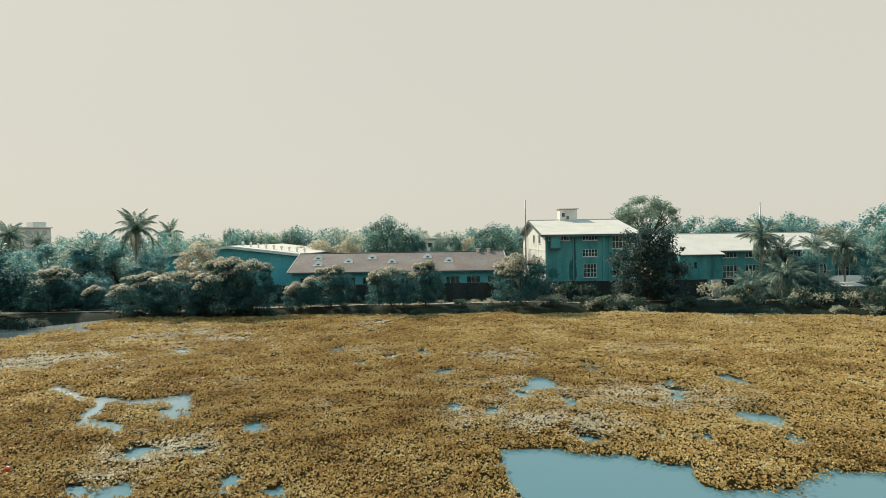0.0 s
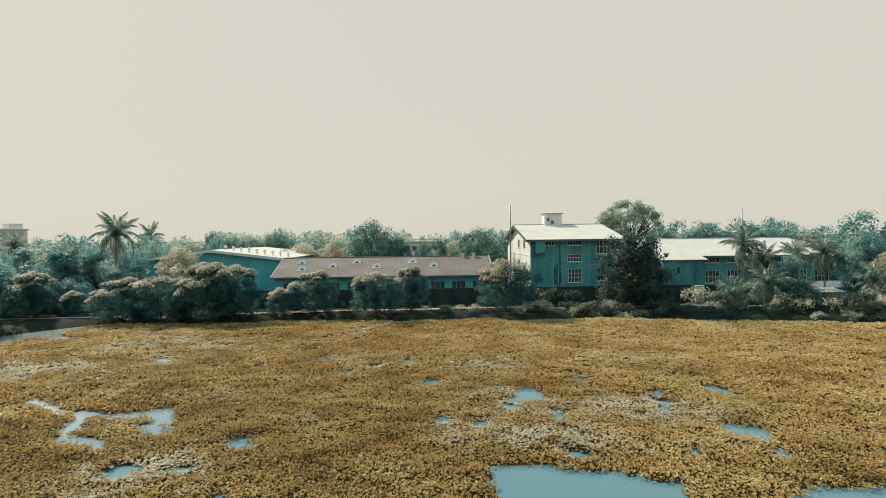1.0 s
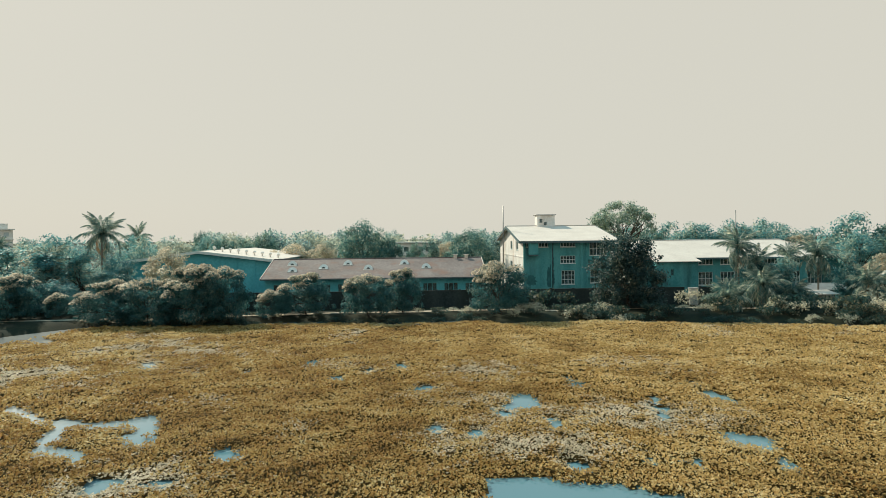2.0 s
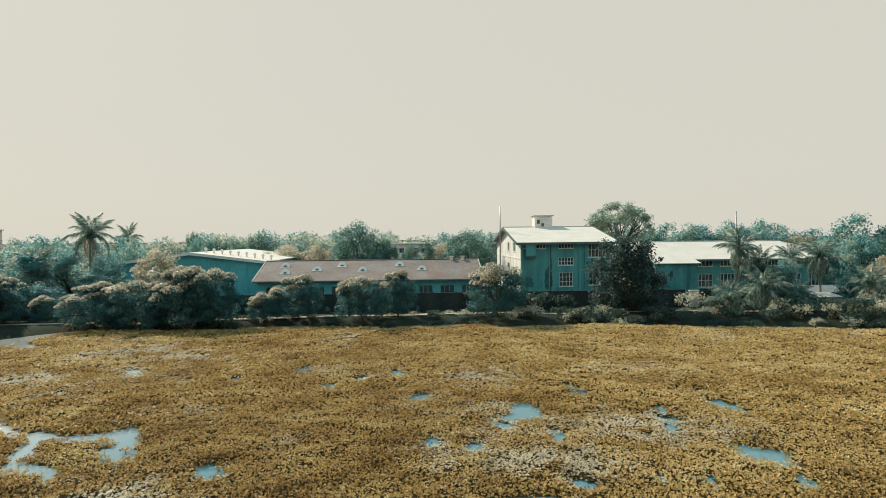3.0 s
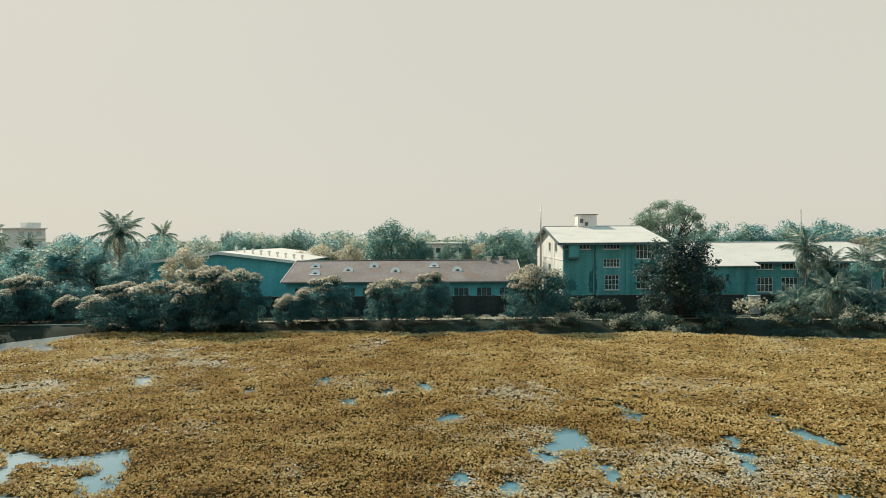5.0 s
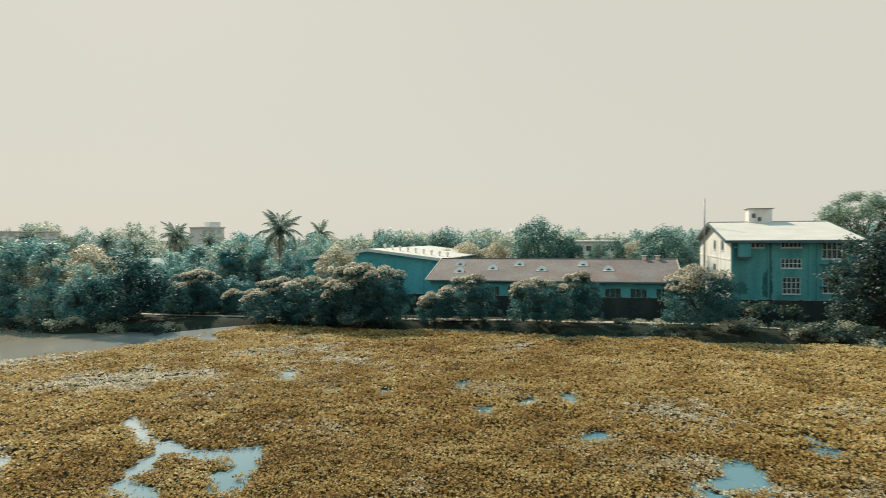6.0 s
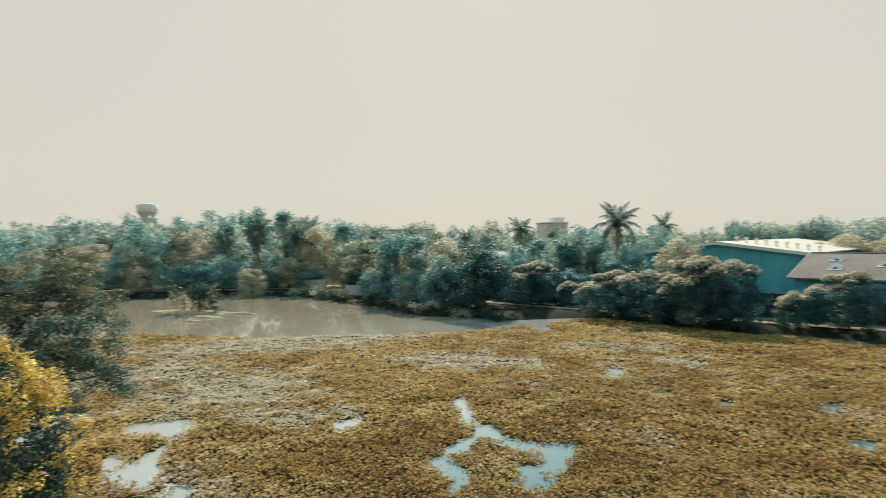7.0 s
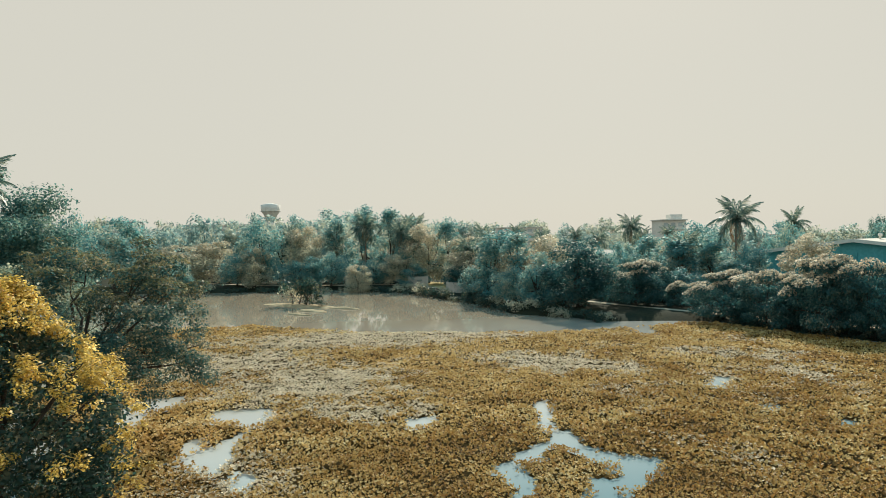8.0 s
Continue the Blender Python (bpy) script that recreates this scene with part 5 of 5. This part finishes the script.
# the side shore
for kind, x, y, high, wide in (
    ("teal", -168.1, 38.4, 18.2, 19), ("teal", -196.6, 31.8, 20.4, 14), ("teal", -182.9, 88.1, 19.8, 12.4), ("teal", -153.5, 69.0, 17.1, 15), ("pale", -168.0, 63.0, 11.4, 17), ("pale", -166.8, 53.0, 10.6, 15),
    ("pale", -150.2, 79.8, 15.0, 14), ("column", -151.4, 88.9, 15.9, 10.8), ("column", -146.3, 94.8, 19.6, 10.4), ("column", -139.5, 98.5, 18.4, 10.6), ("column", -142.7, 105.6, 16.8, 9.4), ("pale", -126.3, 101.6, 15.2, 14), ("column", -121.6, 104.1, 14.9, 9.8),
):
    plant(kind, x, y, high, wide, "shore trees")
for kind, x, y, high, wide in (
    ("pale", -111.8, 104.2, 11.8, 14.5), ("column", -90.4, 93.8, 12.3, 10), ("column", -84.0, 93.3, 11.8, 9.6), ("pale", -80.0, 99.2, 11.7, 13.4), ("dark", -67.5, 91.5, 10.6, 13.5), ("teal", -74.9, 89.6, 9.1, 9.2), ("teal", -80.0, 89.0, 6.5, 8.0),
    ("umbrella", -63.3, 99.7, 6.9, 10.4), ("column", -75.5, 124.9, 10.7, 10), ("teal", -84.5, 121.3, 10.1, 11.8), ("teal", -88.5, 155, 13.2, 12.6), ("teal", -97.5, 95.0, 7.5, 10.0), ("umbrella", -104.0, 95.5, 5.5, 9.0),
    ("teal", -133.0, 90.0, 6.5, 10.0), ("teal", -123.0, 95.0, 5.5, 9.0), ("teal", -143.5, 74.0, 6.5, 10.0),
):
    plant(kind, x, y, high, wide, "shore trees")


for k in range(16):
    x = -158 + k * 5.2
    if abs(x + 118) > 8:
        yy = float(np.interp(x, [-158, -150, -140, -132, -117, -94, -73], [40, 54, 66, 83, 89, 88, 84])) + 9 + 5 * (k % 2)
        plant(("teal", "teal", "pale", "teal")[k % 4], x, yy, 7.5 + 1.1 * (k % 3), 10.5, "shore trees")


def scatter(n, seed, x0, x1, y0, y1, kinds, h0, h1, group):
    rnd = random.Random(seed)
    done = 0
    while done < n:
        x, y = rnd.uniform(x0, x1), rnd.uniform(y0, y1)
        if float(shore_distance(x, y)) < 10 or (-62 < x < 92 and y < 175) or math.hypot(x + 146, y - 215) < 14 or (x > -20 and x < 12 and y < 215):
            continue
        hgt = rnd.uniform(h0, h1)
        plant(rnd.choice(kinds), x, y, hgt, hgt * rnd.uniform(0.75, 1.05), group)
        done += 1


scatter(36, 1, -165, -68, 104, 138, ["column", "pale", "teal", "teal"], 7.5, 11.0, "shore trees")
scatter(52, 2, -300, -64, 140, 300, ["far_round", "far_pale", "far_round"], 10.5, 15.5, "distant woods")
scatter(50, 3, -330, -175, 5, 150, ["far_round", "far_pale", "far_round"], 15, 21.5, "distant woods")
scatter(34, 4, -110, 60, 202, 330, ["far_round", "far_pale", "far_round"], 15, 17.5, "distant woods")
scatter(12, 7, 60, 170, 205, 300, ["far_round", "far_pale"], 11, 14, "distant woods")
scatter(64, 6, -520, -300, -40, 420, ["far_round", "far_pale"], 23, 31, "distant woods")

# shrubs along the water's edge
rnd = random.Random(9)
for k in range(30):
    x = -46 + k * 1.85 + rnd.uniform(-0.9, 0.9)
    yy = float(np.interp(x, [-58, -51, -32, -12, 12, 35, 58], [87.5, 93.5, 95.8, 96.2, 94.4, 92.6, 86.6])) + rnd.choice((0.1, 0.4, 0.8, 1.6)) + rnd.uniform(-0.2, 0.8)
    s = rnd.uniform(0.4, 0.75)
    plant("shrub", x, yy, 1.7 * s, 4.4 * s, "bank shrubs")
for k in range(16):
    plant("shrub", -50 + k * 1.5, 96.6 + rnd.uniform(-0.8, 1.0), rnd.uniform(1.0, 1.9), rnd.uniform(2.4, 3.6), "bank shrubs")
for k in range(44):
    x = -46 + k * 2.35 + rnd.uniform(-1, 1)
    plant(rnd.choice(["shrub", "dry_shrub", "shrub"]), x, float(path_line(x)) - rnd.uniform(1.0, 2.2), rnd.uniform(0.5, 1.0), rnd.uniform(1.2, 2.6), "bank shrubs")
for x0, x1, n in ((3, 9, 5), (14, 19, 4), (22, 34, 15), (34, 39, 5)):
    for k in range(n):
        x = rnd.uniform(x0, x1)
        yy = float(np.interp(x, [-12, 12, 35, 58], [96.2, 94.6, 92.4, 86.4])) + rnd.uniform(1.2, 5.5)
        s = rnd.uniform(0.6, 1.0)
        plant(rnd.choice(["shrub", "shrub", "dry_shrub"]), x, yy, 1.9 * s, 4.6 * s, "bank shrubs")
for k in range(34):
    x = 45 + rnd.uniform(0, 36)
    yy = rnd.uniform(91, 107)
    if 60 < x < 73 and yy > 95:
        yy = rnd.uniform(88, 94)
    s = rnd.uniform(0.6, 1.4)
    plant(rnd.choice(["shrub", "shrub", "shrub", "dry_shrub"]), x, yy, 2.4 * s, 4.4 * s, "bank shrubs")
for k in range(30):
    x = rnd.uniform(38, 80)
    yy = float(np.interp(x, [34, 46, 58, 95], [91.8, 89.5, 85.5, 79])) + rnd.uniform(0.4, 6.5)
    s = rnd.uniform(0.5, 1.0)
    plant(rnd.choice(["shrub", "shrub", "shrub", "dry_shrub"]), x, yy, 1.9 * s, 4.4 * s, "bank shrubs")
for k in range(46):
    x = -152 + k * 2.1 + rnd.uniform(-1, 1)
    yy = float(np.interp(x, [-150, -140, -132, -117, -94, -73, -64], [53, 65.5, 82.5, 88.5, 87.5, 83, 85.5])) + rnd.uniform(-0.3, 1.6)
    s = rnd.uniform(0.5, 1.0)
    plant(rnd.choice(["shrub", "shrub", "dry_shrub"]), x, yy, 2.4 * s, 5.2 * s, "bank shrubs")

# thicket round the palms
for kind, x, y, high, wide in (
    ("dark", 56.8, 106.0, 7.4, 8.0), ("dark", 60.5, 106.5, 7.0, 8.0), ("column", 63.5, 107.5, 8.4, 6.0), ("dark", 53.0, 107.0, 4.2, 6.5), ("dark", 60.5, 103.0, 4.0, 6.0), ("dark", 62.0, 100.0, 3.2, 5.0), ("shrub", 68.0, 97.5, 2.4, 7.0),
    ("dry_shrub", 70.8, 98.0, 2.6, 6.0), ("dry_shrub", 74.0, 99.5, 3.6, 7.0), ("pale", 80.0, 104.0, 9.0, 10.0), ("dark", 76.5, 108.0, 6.5, 8.0), ("shrub", 47.0, 101.5, 1.8, 6.0), ("dry_shrub", 44.5, 97.5, 1.2, 4.0),
):
    plant(kind, x, y, high, wide, "thicket round the palms")

# palms
palm(-60.2, 122.0, 0.8, 13.6, 1.35, (0.1, 0.1), 1)
palm(-99.0, 141.5, 0.8, 13.0, 1.15, (0.1, 0.2), 2)
palm(54.3, 106.0, 0.8, 10.0, 1.15, (0.1, 0.05), 3)
palm(69.6, 108.0, 0.8, 8.5, 1.1, (0.1, 0.05), 4)
palm(57.4, 106.0, 0.8, 7.2, 1.05, (0.1, 0.1), 5, "coconut palm among shrubs")
palm(48.6, 98.4, 0.7, 2.2, 1.15, (0.1, 0.1), 6, "young coconut palm low on the bank")
palm(55.2, 100.0, 0.7, 4.2, 1.15, (0.1, 0.1), 7, "young coconut palm among shrubs")
palm(73.5, 100.8, 0.7, 4.0, 1.15, (0.1, 0.1), 8, "young coconut palm low on the bank")
palm(-72.6, 166.6, 0.8, 13.2, 1.1, (0.1, 0.1), 9)
palm(-66.9, 117.5, 0.8, 7.9, 1.25, (0.1, 0.1), 10)
palm(60.5, 100.5, 0.7, 2.6, 1.0, (0.1, 0.1), 12, "young coconut palm among shrubs")
palm(65.6, 110.0, 0.8, 8.2, 0.9, (0.1, 0.1), 11)
for k, (x, y, high) in enumerate(((-150.5, 88.5, 13.0), (-145.5, 94.0, 17.2), (-152.0, 106.0, 16.2), (-148.0, 112.0, 17.2), (-147.6, 158.6, 14.6), (-163.0, 190.0, 16.0), (-175.0, 171.0, 15.5), (-190.0, 167.0, 15.8), (-130.6, 166.0, 14.6), (-125.0, 192.0, 14.0), (-87.6, 194.0, 13.4), (-118.0, 170.0, 14.5), (-138.0, 150.0, 13.5), (-133.0, 97.0, 16.5), (-129.0, 100.0, 15.2), (-141.0, 92.0, 17.0), (-137.0, 102.0, 18.0), (-108.0, 100.0, 13.0), (-96.0, 97.0, 12.6), (-157.0, 78.0, 15.0), (-104.0, 118.0, 14.0))):
    palm(x, y, 0.8, high - 3.0 - 0.9 * (k % 3), 1.0 + 0.08 * (k % 4), (0.2, 0.1), 30 + k)

plant("pale", -125.6, 82.6, 7.6, 7.4, "shore trees")


def garden_wall(x, y, length, high, turn):
    """Low plastered garden wall with a coping and end piers."""
    h = thing("garden_wall", x, y, float(ground_height(x, y)) - 0.1, "low sunlit plastered garden wall behind the shore path", "wall", turn=turn)
    part("panel", boxed(0.3, 0.05, 0, length - 0.3, 0.2, high), M_CONCRETE, h)
    part("coping", boxed(0.3, 0.0, high, length - 0.3, 0.25, high + 0.1, bevel=0.02), M_CONCRETE, h)
    for q in (0.0, length - 0.3):
        part("pier", boxed(q, -0.02, 0, q + 0.3, 0.27, high + 0.25, bevel=0.03), M_CONCRETE, h)


garden_wall(-139.0, 85.5, 6.0, 1.2, 52)
garden_wall(-121.5, 93.0, 4.5, 2.2, 52)
garden_wall(-104.0, 91.5, 4.5, 2.0, 30)

# the islet: a broken mat of dead stems and mud
for ix, iy, ia, ib in ((-107, 61.5, 8.5, 2.6), (-97.5, 60.0, 3.4, 0.9), (-98.5, 65.5, 4.5, 0.8), (-94.0, 56.5, 2.6, 0.6)):
    bm = bmesh.new()
    bmesh.ops.create_icosphere(bm, subdivisions=4, radius=1.0, matrix=Matrix.LocRotScale((0, 0, -0.12), Euler((0, 0, radians(25))), (ia, ib, 0.34)))
    for v in bm.verts:
        q = v.co + Vector((ix, iy, 0))
        v.co.z += 0.16 * noise.noise(q * 0.9)
        v.co += Vector((1, 1, 0)) * 0.35 * ib * noise.noise(q * 0.5 + Vector((9, 0, 0)))
    solid("islet", bm, M_REEDS, "low muddy islet of dead stems in the lake", "islet", "structure").location = (ix, iy, 0.07)
plant("shrub", -107, 61.5, 5.2, 8.0, "islet shrubs", z=0.1)
plant("shrub", -105, 62.0, 4.4, 7.0, "islet shrubs", z=0.1)
plant("dry_shrub", -109, 61.0, 3.6, 6.5, "islet shrubs", z=0.1)
plant("shrub", -102, 63.0, 1.2, 3.4, "islet shrubs", z=0.1)

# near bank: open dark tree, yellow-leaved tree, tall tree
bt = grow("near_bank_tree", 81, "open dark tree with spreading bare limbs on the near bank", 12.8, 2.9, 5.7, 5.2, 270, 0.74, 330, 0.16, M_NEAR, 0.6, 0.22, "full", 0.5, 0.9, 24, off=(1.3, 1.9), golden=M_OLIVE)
bt.matrix_basis = pose(-40.8, 22.2, 0.0)


def yellow_reach(z):
    return float(np.interp(z, [0, 2, 4.4, 6.4, 7.4, 8.8, 10.4], [3.6, 4.7, 4.9, 4.3, 3.4, 2.1, 0.6]))


def yellow_tree(x, y, z0):
    """Broad bush-like tree in tiers, dark inside, each tier edged with yellow tufts."""
    rnd = random.Random(17)
    ob = thing("yellow_tree", x, y, z0, "bushy tree with bright yellow leaf tufts on the near bank", "tree")
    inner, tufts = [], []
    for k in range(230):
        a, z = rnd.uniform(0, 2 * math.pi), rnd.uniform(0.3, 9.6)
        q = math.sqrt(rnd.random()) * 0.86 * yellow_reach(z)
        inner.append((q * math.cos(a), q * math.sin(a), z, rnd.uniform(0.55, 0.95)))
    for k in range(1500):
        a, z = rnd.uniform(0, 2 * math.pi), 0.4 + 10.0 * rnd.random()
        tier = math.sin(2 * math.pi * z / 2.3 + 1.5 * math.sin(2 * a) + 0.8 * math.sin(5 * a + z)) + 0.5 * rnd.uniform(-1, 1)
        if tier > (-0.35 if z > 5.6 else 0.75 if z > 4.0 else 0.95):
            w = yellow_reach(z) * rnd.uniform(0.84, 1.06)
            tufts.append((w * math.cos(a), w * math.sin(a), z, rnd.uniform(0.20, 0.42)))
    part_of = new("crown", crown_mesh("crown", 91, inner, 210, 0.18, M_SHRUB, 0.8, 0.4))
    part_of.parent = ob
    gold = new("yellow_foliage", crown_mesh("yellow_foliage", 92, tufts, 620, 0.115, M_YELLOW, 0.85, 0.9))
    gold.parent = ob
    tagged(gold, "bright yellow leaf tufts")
    bm = tube(bmesh.new(), [(0, 0, -0.6), (0, 0, 0.6), (0.1, 0.1, 5), (0.2, 0, 9.5)], [0.34, 0.26, 0.16, 0.03], 8)
    for k in range(26):
        e = Vector(tufts[k * 11 % len(tufts)][:3])
        a = Vector((0.05, 0.05, max(0.5, e.z * 0.55)))
        tube(bm, [tuple(a), tuple(a.lerp(e, 0.5) + Vector((0, 0, -0.2))), tuple(e)], [0.11, 0.06, 0.02], 5)
    part("trunk", bm, M_BARK, ob)


yellow_tree(-26.6, 19.6, 0.2)
plant("airy", -57.3, 20.0, 11.6, 13.0, "near bank trees")
plant("dark", -50.5, 14.5, 7.5, 9.0, "near bank trees")
tt = grow("tall_tree", 95, "tall dense teal-green tree on the near bank", 19.0, 2.0, 6.8, 8.5, 130, 1.7, 190, 0.29, M_GREEN, 0.85, 0.4, "full")
tt.matrix_basis = pose(-71.8, 18.6, 0.6)
palm(-66.8, 16.6, 0.6, 16.2, 1.15, (0.05, 0.05), 20)
